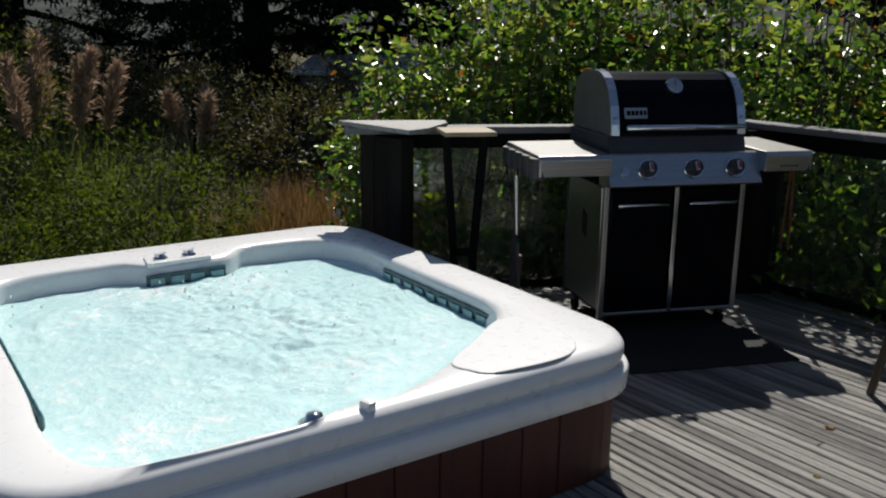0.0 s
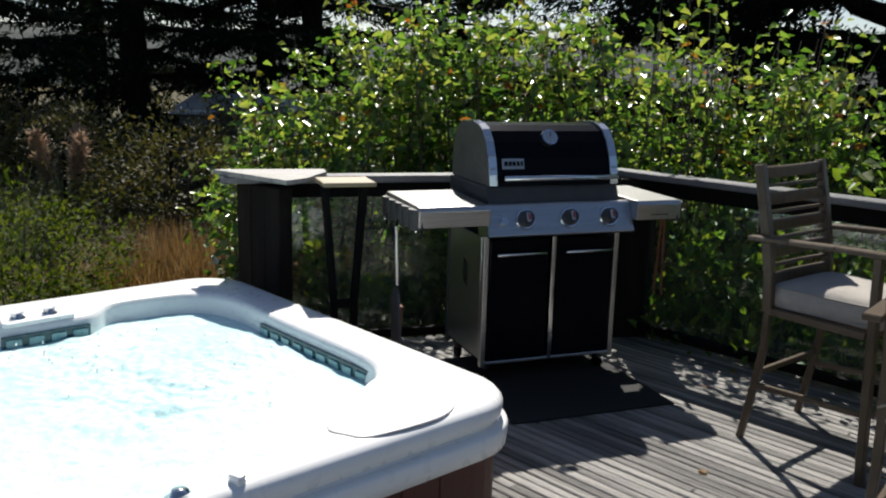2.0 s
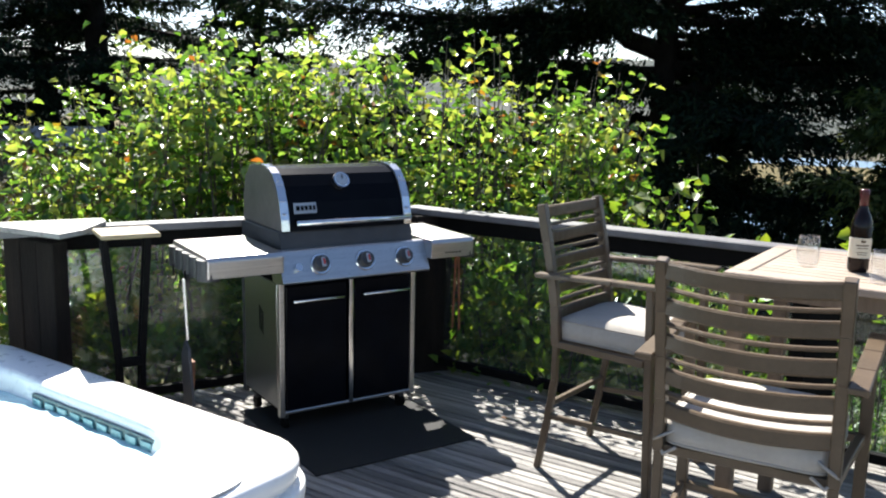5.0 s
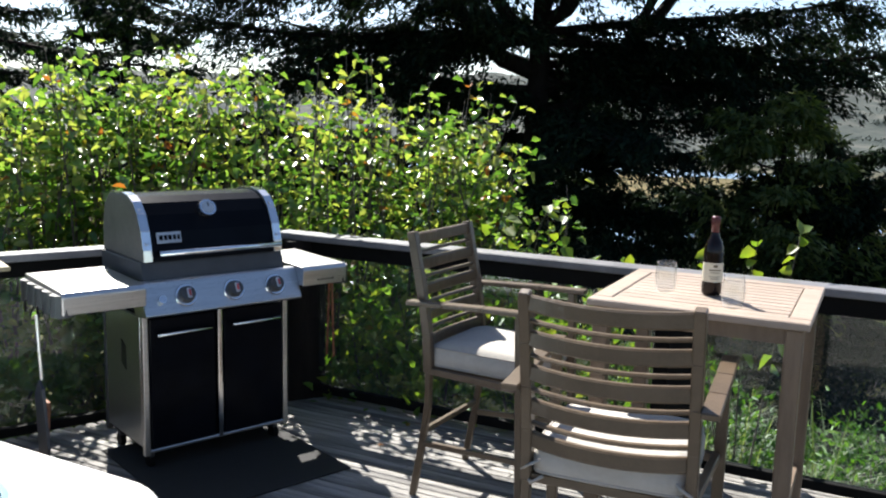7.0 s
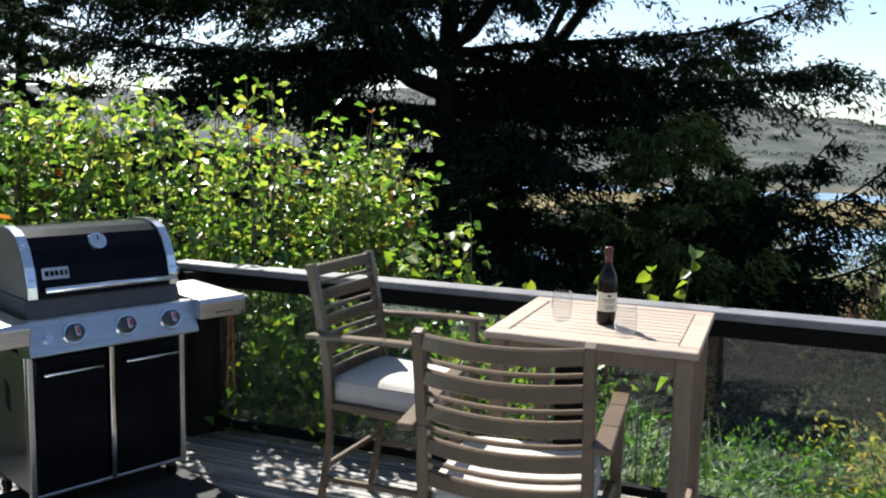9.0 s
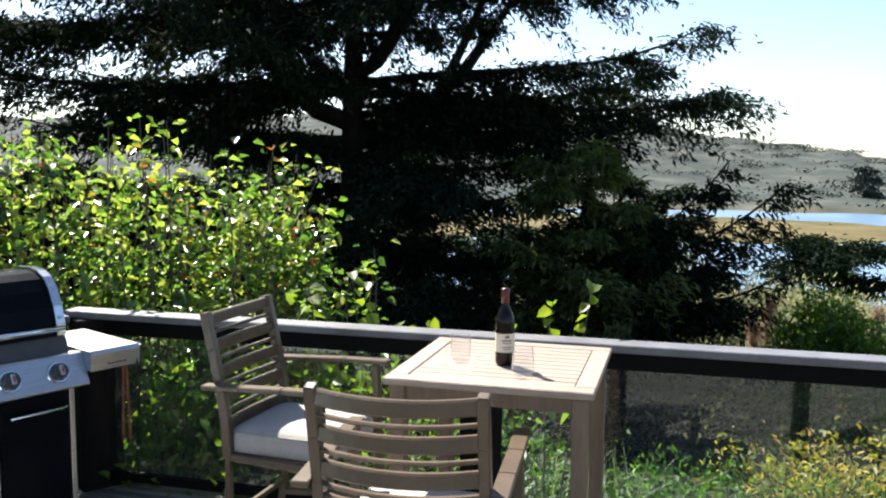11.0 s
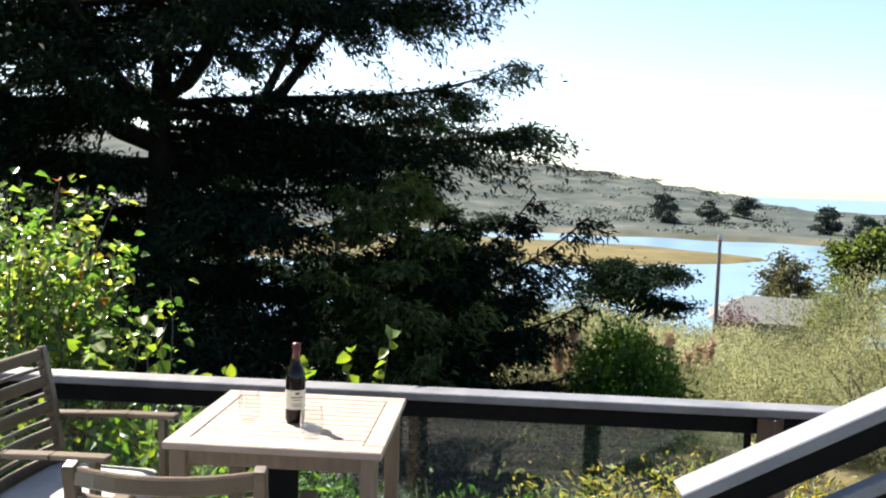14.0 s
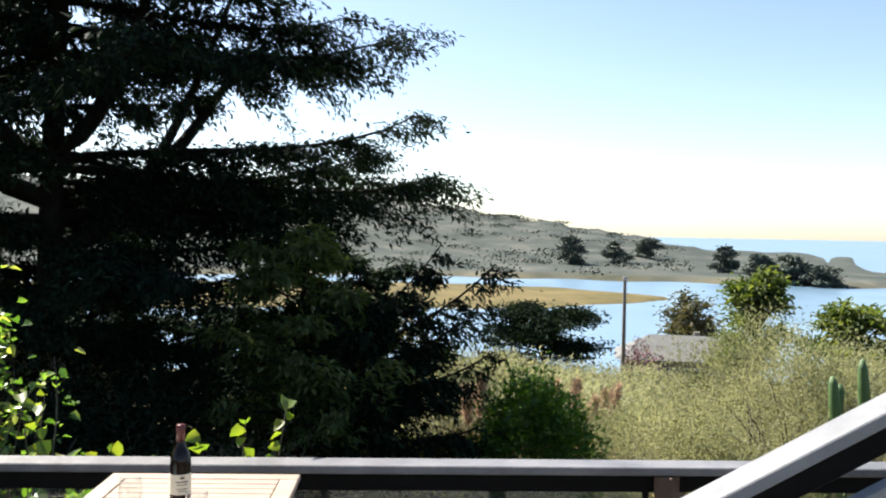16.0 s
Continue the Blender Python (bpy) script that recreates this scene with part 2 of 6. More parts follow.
M_pole = surf("utility pole wood", [(0.12, 0.1, 0.085), (0.2, 0.175, 0.15)], 3, 0.85, stretch=(4, 4, 0.5))
M_paleroof = surf("pale flat roof", [(0.4, 0.4, 0.4), (0.55, 0.55, 0.55)], 2, 0.6)


def ground_material():
    """Soil and scrub near by, dry grass on the marsh and, cooled for distance haze, on the hills, sand at the shore,
    told apart by height and place.
    """
    m = surf("scrubby ground", [(0.035, 0.03, 0.018), (0.07, 0.062, 0.03), (0.12, 0.1, 0.055)], 0.35, 0.95, bump=0.5, bump_scale=3)
    t = m.node_tree
    n, link = t.nodes, t.links.new
    b = n["Principled BSDF"]
    near = b.inputs["Base Color"].links[0].from_socket
    co = n.new("ShaderNodeTexCoord")
    ln = n.new("ShaderNodeVectorMath")
    ln.operation = "LENGTH"
    link(co.outputs["Object"], ln.inputs[0])

    def ramped(scale, colours, stretch=(1, 1, 1)):
        mp = n.new("ShaderNodeMapping")
        mp.inputs["Scale"].default_value = stretch
        link(co.outputs["Object"], mp.inputs[0])
        nz = n.new("ShaderNodeTexNoise")
        nz.inputs["Scale"].default_value, nz.inputs["Detail"].default_value, nz.inputs["Roughness"].default_value = scale, 8, 0.65
        link(mp.outputs[0], nz.inputs["Vector"])
        r = n.new("ShaderNodeValToRGB")
        e = r.color_ramp.elements
        while len(e) < len(colours):
            e.new(0.5)
        for i, c in enumerate(colours):
            e[i].position, e[i].color = 0.32 + 0.36 * i / (len(colours) - 1), (*c, 1)
        link(nz.outputs[0], r.inputs[0])
        return r.outputs[0]

    def over(low, high, a, c):
        st = n.new("ShaderNodeMapRange")
        st.inputs[1].default_value, st.inputs[2].default_value = low, high
        link(ln.outputs["Value"], st.inputs[0])
        mx = n.new("ShaderNodeMix")
        mx.data_type = "RGBA"
        link(st.outputs[0], mx.inputs[0])
        link(a, mx.inputs[6])
        link(c, mx.inputs[7])
        return mx.outputs[2]

    marsh = ramped(0.05, [(0.045, 0.043, 0.015), (0.09, 0.074, 0.03), (0.14, 0.108, 0.05)])
    # hill tones are cooled a little to carry the distance haze
    hill_hazed = ramped(0.035, [(0.016, 0.025, 0.024), (0.036, 0.046, 0.042), (0.058, 0.065, 0.058), (0.098, 0.1, 0.085)])
    b.inputs["Specular IOR Level"].default_value = 0.12
    link(over(340, 400, over(120, 190, near, marsh), hill_hazed), b.inputs["Base Color"])
    return m


def water_material(name, colour, deep, scale, bump):
    m = bpy.data.materials.new(name)
    m.use_nodes = True
    t = m.node_tree
    n, link = t.nodes, t.links.new
    b = n["Principled BSDF"]
    co = n.new("ShaderNodeTexCoord")
    nz = n.new("ShaderNodeTexNoise")
    nz.inputs["Scale"].default_value, nz.inputs["Detail"].default_value = scale, 6
    link(co.outputs["Object"], nz.inputs["Vector"])
    r = n.new("ShaderNodeValToRGB")
    r.color_ramp.elements[0].color, r.color_ramp.elements[1].color = (*deep, 1), (*colour, 1)
    r.color_ramp.elements[0].position, r.color_ramp.elements[1].position = 0.3, 0.7
    link(nz.outputs[0], r.inputs[0])
    link(r.outputs[0], b.inputs["Base Color"])
    b.inputs["Roughness"].default_value, b.inputs["IOR"].default_value = 0.3, 1.33
    bp = n.new("ShaderNodeBump")
    bp.inputs["Strength"].default_value, bp.inputs["Distance"].default_value = bump, 0.3
    link(nz.outputs[0], bp.inputs["Height"])
    link(bp.outputs[0], b.inputs["Normal"])
    return m


M_ground = ground_material()
M_sea = water_material("estuary water", (0.13, 0.2, 0.27), (0.08, 0.14, 0.2), 0.03, 0.25)


# ---- building helpers ----
def part(name, data, material, parent=None, label="", smooth=False):
    """Links a bmesh or mesh as one mesh object under a thing or a part."""
    if isinstance(data, bmesh.types.BMesh):
        me = bpy.data.meshes.new(name)
        bmesh.ops.recalc_face_normals(data, faces=data.faces)
        data.to_mesh(me)
        data.free()
    else:
        me = data
    if material and not me.materials:
        me.materials.append(material)
    if smooth:
        me.polygons.foreach_set("use_smooth", [True] * len(me.polygons))
    ob = new(name, me)
    if parent:
        ob.parent = parent
    if label:
        tagged(ob, label)
    return ob


def thing(name, m, label, category, group="", kind=""):
    ob = new(name)
    ob.empty_display_size = 0.1
    ob.matrix_world = m
    return tagged(ob, label, category, group, kind)


def box(size, at=(0, 0, 0), turn=(0, 0, 0), bevel=0.004, bm=None, segs=1):
    """A bevelled block, its middle at the place given."""
    bm = bm or bmesh.new()
    made = bmesh.ops.create_cube(bm, size=1.0)
    vs = made["verts"]
    m = pose(*at, *turn) @ Matrix.Diagonal((*size, 1))
    bmesh.ops.transform(bm, matrix=m, verts=vs)
    if bevel:
        edges = list({e for v in vs for e in v.link_edges})
        bmesh.ops.bevel(bm, geom=edges, offset=min(bevel, min(size) * 0.4), segments=segs, affect="EDGES", profile=0.6)
    return bm


def beam(a, b, w, h, bevel=0.003, bm=None):
    """A square bar from a to b, w wide and h high."""
    a, b = Vector(a), Vector(b)
    bm = bm or bmesh.new()
    vs = bmesh.ops.create_cube(bm, size=1.0)["verts"]
    d = b - a
    m = Matrix.Translation((a + b) / 2) @ d.to_track_quat("X", "Z").to_matrix().to_4x4() @ Matrix.Diagonal((d.length, w, h, 1))
    bmesh.ops.transform(bm, matrix=m, verts=vs)
    if bevel:
        bmesh.ops.bevel(bm, geom=list({e for v in vs for e in v.link_edges}), offset=bevel, segments=1, affect="EDGES", profile=0.6)
    return bm


def rod(a, b, r, segs=10, bm=None, r2=None):
    a, b = Vector(a), Vector(b)
    bm = bm or bmesh.new()
    d = b - a
    m = Matrix.Translation((a + b) / 2) @ d.to_track_quat("Z", "Y").to_matrix().to_4x4()
    bmesh.ops.create_cone(bm, cap_ends=True, segments=segs, radius1=r, radius2=r if r2 is None else r2, depth=d.length, matrix=m)
    return bm


def lathe(profile, segs=28, bm=None):
    """A body turned round z, from (radius, height) pairs."""
    bm = bm or bmesh.new()
    rings = []
    for r, z in profile:
        rings.append([bm.verts.new((max(r, 1e-4) * math.cos(2 * math.pi * k / segs), max(r, 1e-4) * math.sin(2 * math.pi * k / segs), z)) for k in range(segs)])
    for p, q in zip(rings, rings[1:]):
        for k in range(segs):
            bm.faces.new((p[k], p[(k + 1) % segs], q[(k + 1) % segs], q[k]))
    bm.faces.new(rings[0][::-1])
    bm.faces.new(rings[-1])
    return bm


def prism(outline, axis, low, high, bevel=0.0, bm=None):
    """An outline in the two axes left over, drawn out along axis from low to high."""
    bm = bm or bmesh.new()

    def at(p, d):
        v = list(p)
        v.insert("xyz".index(axis), d)
        return v
    a = [bm.verts.new(at(p, low)) for p in outline]
    b = [bm.verts.new(at(p, high)) for p in outline]
    faces = [bm.faces.new(a[::-1]), bm.faces.new(b)]
    for k in range(len(a)):
        faces.append(bm.faces.new((a[k], a[(k + 1) % len(a)], b[(k + 1) % len(a)], b[k])))
    if bevel:
        bmesh.ops.bevel(bm, geom=list({e for v in a + b for e in v.link_edges}), offset=bevel, segments=2, affect="EDGES", profile=0.6)
    return bm


def arrays_mesh(name, verts, faces, size):
    """A mesh from arrays: faces of one size."""
    me = bpy.data.meshes.new(name)
    verts, faces = np.asarray(verts, np.float32).reshape(-1, 3), np.asarray(faces, np.int32).reshape(-1, size)
    me.vertices.add(len(verts))
    me.vertices.foreach_set("co", verts.ravel())
    me.loops.add(faces.size)
    me.loops.foreach_set("vertex_index", faces.ravel())
    me.polygons.add(len(faces))
    me.polygons.foreach_set("loop_start", np.arange(0, faces.size, size, dtype=np.int32))
    me.update(calc_edges=True)
    me.validate()
    return me


def unit(v):
    return v / np.maximum(np.linalg.norm(v, axis=-1, keepdims=True), 1e-9)


def leaves_mesh(name, at, ahead, length, width, rng, fold=0.35, up=None, curl=0.15):
    """Folded, pointed leaves: each has six corners and a midrib."""
    at, ahead = np.asarray(at, float), unit(np.asarray(ahead, float))
    n = len(at)
    length, width = np.broadcast_to(length, n)[:, None], np.broadcast_to(width, n)[:, None]
    up = rng.normal(size=(n, 3)) * 0.5 + (0, 0, 1) if up is None else up
    side = unit(np.cross(ahead, up))
    nor = np.cross(side, ahead)
    rows = [at,
            at + ahead * length * 0.3 + side * width * 0.46 + nor * width * fold,
            at + ahead * length * 0.68 + side * width * 0.36 + nor * width * (fold * 0.7 - curl),
            at + ahead * length - nor * length * curl,
            at + ahead * length * 0.68 - side * width * 0.36 + nor * width * (fold * 0.7 - curl),
            at + ahead * length * 0.3 - side * width * 0.46 + nor * width * fold]
    verts = np.stack(rows, 1).reshape(-1, 3)
    k = np.arange(n)[:, None] * 6
    faces = np.stack([k + (0, 1, 2, 3), k + (0, 3, 4, 5)], 1).reshape(-1, 4)
    return arrays_mesh(name, verts, faces, 4)


def needles_mesh(name, at, ahead, length, width, rng):
    """Narrow folded sprays of needles: four corners each."""
    at, ahead = np.asarray(at, float), unit(np.asarray(ahead, float))
    n = len(at)
    length, width = np.broadcast_to(length, n)[:, None], np.broadcast_to(width, n)[:, None]
    side = unit(np.cross(ahead, rng.normal(size=(n, 3)) * 0.6 + (0, 0, 1)))
    nor = np.cross(side, ahead)
    rows = [at, at + ahead * length * 0.4 + side * width * 0.5 + nor * width * 0.3, at + ahead * length - nor * length * 0.08, at + ahead * length * 0.4 - side * width * 0.5 + nor * width * 0.3]
    verts = np.stack(rows, 1).reshape(-1, 3)
    return arrays_mesh(name, verts, np.arange(4 * n).reshape(-1, 4), 4)


def blades_mesh(name, base, lean, height, width, rng, steps=5, droop=0.5):
    """Long grass blades that arch over: strips that taper to a tip."""
    n = len(base)
    height, width = np.broadcast_to(height, n)[:, None], np.broadcast_to(width, n)[:, None]
    out = unit(np.asarray(lean, float) * (1, 1, 0) + 1e-6)
    side = np.stack([-out[:, 1], out[:, 0], np.zeros(n)], 1)
    amount = np.linalg.norm(lean[:, :2], axis=1)[:, None]
    rows = []
    for s in np.linspace(0, 1, steps):
        p = base + out * height * amount * s * (0.35 + 0.65 * s) + np.array((0, 0, 1.0)) * height * (s - droop * amount * s * s)
        w = width * (1 - s) ** 0.6 * 0.5 + 0.0004
        rows += [p - side * w, p + side * w]
    verts = np.stack(rows, 1).reshape(-1, 3)
    k = np.arange(n)[:, None] * 2 * steps
    faces = np.concatenate([k + (2 * i, 2 * i + 1, 2 * i + 3, 2 * i + 2) for i in range(steps - 1)])
    return arrays_mesh(name, verts, faces, 4)


def tubes_mesh(name, lines, radii, segs=5):
    """Round twigs or limbs along lines of points, each with its radii."""
    verts, faces, base = [], [], 0
    ring = np.arange(segs) * 2 * np.pi / segs
    for line, rad in zip(lines, radii):
        line = np.asarray(line, float)
        d = unit(np.gradient(line, axis=0))
        a = unit(np.cross(d, (0.31, 0.17, 0.93)))
        b = np.cross(d, a)
        r = np.broadcast_to(rad, len(line))[:, None, None]
        verts.append((line[:, None] + r * (np.cos(ring)[None, :, None] * a[:, None] + np.sin(ring)[None, :, None] * b[:, None])).reshape(-1, 3))
        i = base + np.arange(len(line) - 1)[:, None] * segs
        j = np.arange(segs)[None]
        faces.append(np.stack([i + j, i + (j + 1) % segs, i + segs + (j + 1) % segs, i + segs + j], -1).reshape(-1, 4))
        base += len(line) * segs
    me = arrays_mesh(name, np.concatenate(verts), np.concatenate(faces), 4)
    me.polygons.foreach_set("use_smooth", [True] * len(me.polygons))
    return me


# ---- the land, the water ----
SEA = -18.0
EYE_XY = np.array((1.2, 0.5))


def smooth(a, b, x):
    s = np.clip((x - a) / (b - a), 0, 1)
    return s * s * (3 - 2 * s)


def land(x, y):
    """Height of the ground: level scrub to the left, a slope down to the estuary, a marsh bar in it, and a headland beyond."""
    x, y = np.asarray(x, float), np.asarray(y, float)
    dx, dy = x - EYE_XY[0], y - EYE_XY[1]
    r, az = np.hypot(dx, dy), np.degrees(np.arctan2(dx, dy))
    fall = smooth(2, 42, az) * (1 - smooth(140, 175, az))
    z = -0.75 - fall * 0.142 * np.maximum(0, r - 5) - 0.02 * np.maximum(0, r - 20) * (1 - fall)
    z = z + 0.12 * np.sin(x * 0.7 + 1) * np.cos(y * 0.6)
    z = np.where(r > 90, np.minimum(z, np.maximum(z, SEA - 3)), z)
    bed = np.full_like(z, SEA - 2.5)
    half = np.interp(az, [40, 57, 63, 67, 70, 72], [49, 49, 40, 27, 11, 0]) + 2 * np.sin(az * 1.3)
    half = np.where(az > 71.5, 0, half)
    bar = SEA + 0.7 * np.clip(1.2 - (np.abs(r - 276) / np.maximum(half, 0.1)) ** 2, -3, 1)
    ridge = np.interp(az, [-180, 10, 30, 46, 51.2, 55, 60.8, 68, 73.4, 78, 90, 180], [10, 30, 36, 35, 33, 22, 11.5, 0, -15, -16.5, -30, -30])
    ridge = ridge + 1.2 * np.sin(az * 2.1) + 0.6 * np.sin(az * 5.3 + 1)
    up = smooth(362, 800, r) ** 1.15
    down = smooth(800, 1500, r)
    shore = np.interp(az, [-180, 72, 82, 90, 180], [366, 366, 372, 420, 480]) + 5 * np.sin(az * 0.9)
    far = 2.2 * np.sin(x * 0.031 + 2 * np.sin(y * 0.011)) * np.sin(y * 0.04) * up * (1 - down) * (1 - smooth(62, 74, az)) + SEA - 2.5 + 4.5 * smooth(shore - 12, shore + 25, r) + (ridge - SEA) * up * (1 - down) - 6 * down
    far = np.where(az > 86, SEA - 2.5, far)
    z = np.where(r > 150, np.maximum(z, SEA - 2.5), z)
    z = np.where(r > 130, np.maximum(np.where(z < SEA - 2, bed, z), np.where(half > 0.2, bar, bed)), z)
    return np.where(r > 340, np.maximum(bed, far), z)


def build_land():
    radii = np.concatenate([np.linspace(0.3, 12, 24), np.geomspace(13, 200, 46), np.linspace(205, 400, 60), np.geomspace(410, 1600, 50), (2200, 3200, 4900)])
    az = np.radians(np.concatenate([np.arange(-180, 0, 5.0), np.arange(0, 95, 0.6), np.arange(95, 180, 5.0)]))
    r, a = np.meshgrid(radii, az, indexing="ij")
    x, y = EYE_XY[0] + r * np.sin(a), EYE_XY[1] + r * np.cos(a)
    verts = np.stack([x, y, land(x, y)], -1).reshape(-1, 3)
    n = len(az)
    i, j = np.meshgrid(np.arange(len(radii) - 1), np.arange(n), indexing="ij")
    k = np.stack([i * n + j, i * n + (j + 1) % n, (i + 1) * n + (j + 1) % n, (i + 1) * n + j], -1).reshape(-1, 4)
    me = arrays_mesh("ground", verts, k[:, ::-1], 4)
    tagged(part("ground", me, M_ground, smooth=True), "scrubby slope falling to an estuary with dry grassy headland", "ground", kind="structure")
    bm = bmesh.new()
    bmesh.ops.create_circle(bm, cap_ends=True, segments=96, radius=4950, matrix=pose(0, 0, SEA))
    tagged(part("water", bm, M_sea), "blue estuary water opening into the ocean", "water", kind="structure")


build_land()

# ---- the deck ----
RAIL_A, RAIL_B = Vector((2.535, 5.81, 0)), Vector((5.285, 1.98, 0))
RAIL_WAY = (RAIL_B - RAIL_A).normalized()
RAIL_OUT = Vector((-RAIL_WAY.y, RAIL_WAY.x, 0))
RAIL_END = RAIL_A + RAIL_WAY * 5.6
LEFT_END = Vector((0.14, 5.42, 0))
LEFT_WAY = (LEFT_END - RAIL_A).normalized()
CAP = 1.05
LOW_CAP = 1.032


def deck_board_mesh(length, width, thick, rng):
    bm = box((length, width, thick), (0, 0, -thick / 2), bevel=0.004)
    for v in bm.verts:
        v.co.z += rng.uniform(-0.0012, 0.0012)
    me = bpy.data.meshes.new("deck_board")
    bmesh.ops.recalc_face_normals(bm, faces=bm.faces)
    bm.to_mesh(me)
    bm.free()
    me.materials.append(M_deck)
    return me


def build_deck():
    """Narrow boards that run along the long railing, cut to the deck's outline."""
    rng = random.Random(3)
    ring = [RAIL_A + Vector((0.05, 0.14, 0)), RAIL_B + Vector((0.1, 0.05, 0)), Vector((6.7, 0.2, 0)), Vector((4.2, -3.2, 0)), Vector((-1.6, -2.6, 0)), Vector((-1.7, 3.0, 0)), Vector((0.02, 5.5, 0))]
    deck = tagged(new("floor"), "weathered grey wooden deck of narrow boards", "deck", kind="structure")
    pitch, wide = 0.0535, 0.0445
    lo = min((p - RAIL_A).dot(RAIL_OUT) for p in ring)
    hi = max((p - RAIL_A).dot(RAIL_OUT) for p in ring)
    turn = math.degrees(math.atan2(RAIL_WAY.y, RAIL_WAY.x))
    rows = []
    d = hi - pitch / 2
    while d > lo:
        cuts = []
        for p, q in zip(ring, ring[1:] + ring[:1]):
            a, b = (p - RAIL_A).dot(RAIL_OUT) - d, (q - RAIL_A).dot(RAIL_OUT) - d
            if a * b < 0:
                s = a / (a - b)
                cuts.append((p + (q - p) * s - RAIL_A).dot(RAIL_WAY))
        if len(cuts) >= 2:
            rows.append((d, min(cuts), max(cuts)))
        d -= pitch
    for d, s0, s1 in rows:
        joint = s0 + (s1 - s0) * rng.uniform(0.15, 0.85)
        for a, b in (((s0, joint - 0.001), (joint + 0.001, s1)) if rng.random() < 0.3 else ((s0, s1),)):
            if b - a < 0.08:
                continue
            me = deck_board_mesh(b - a, wide, 0.036, rng)
            ob = new("deck_board", me)
            mid = RAIL_A + RAIL_WAY * ((a + b) / 2) + RAIL_OUT * d
            ob.matrix_world = pose(mid.x, mid.y, rng.uniform(-0.0015, 0.0015), rng.uniform(-0.5, 0.5), 0, turn)
            ob.parent = deck
    bm = bmesh.new()
    for s in (-0.4, 0.4, 1.2, 2.0, 2.8, 3.6, 4.4, 5.2):
        beam(RAIL_A + RAIL_WAY * s + RAIL_OUT * hi * 0.9 + Vector((0, 0, -0.12)), RAIL_A + RAIL_WAY * s + RAIL_OUT * -5.0 + Vector((0, 0, -0.12)), 0.05, 0.16, 0, bm)
    for k in range(8):
        p = RAIL_A + RAIL_WAY * (0.3 + k * 0.7) + RAIL_OUT * -0.12
        beam(p + Vector((0, 0, -0.2)), p + Vector((0, 0, -1.9)), 0.1, 0.1, 0, bm)
    part("joists", bm, M_joist, deck)
    return deck


build_deck()


# ---- the railings ----
def build_long_railing():
    rail = thing("railing", pose(0, 0, 0), "dark painted deck railing with glass panels and flat cap", "railing", kind="structure")
    end = RAIL_B + RAIL_WAY * 1.25
    up = Vector((0, 0, 1))
    start = RAIL_A + RAIL_WAY * -0.05
    cap = beam(start + up * (CAP - 0.02), end + up * (CAP - 0.02), 0.145, 0.04, 0.005)
    part("cap", cap, M_cap, rail, "dark semi-gloss rail cap")
    part("top_rail", beam(start + up * (CAP - 0.088), end + up * (CAP - 0.088), 0.042, 0.09, 0.003), M_black, rail)
    part("bottom_rail", beam(start + up * 0.075, end + up * 0.075, 0.05, 0.05, 0.003), M_black, rail)
    posts = [(0.12, 0.24, M_post), (2.42, 0.2, M_black)]
    for s, w, mt in posts:
        p = RAIL_A + RAIL_WAY * s
        part("post", beam(p, p + up * (CAP - 0.042), w * 0.55, w, 0.005), mt, rail)
    p = RAIL_B + RAIL_WAY * 0.12
    part("post", beam(p, p + up * (CAP - 0.042), 0.09, 0.2, 0.005), M_brownpost, rail, "brown wooden end post")
    for a, b in ((0.24, 2.31), (2.53, 4.72)):
        c = RAIL_A + RAIL_WAY * ((a + b) / 2) + up * ((0.1 + CAP - 0.13) / 2)
        pane = part("glass_panel", box((b - a, 0.008, CAP - 0.23), bevel=0), M_glass, rail, "slightly dusty clear glass panel")
        pane.matrix_world = pose(*c, 0, 0, math.degrees(math.atan2(RAIL_WAY.y, RAIL_WAY.x)))
        pane.visible_shadow = False
    q = RAIL_A + RAIL_WAY * 4.715
    part("stop", beam(q + up * 0.08, q + up * (CAP - 0.1), 0.03, 0.022, 0.002), M_black, rail)


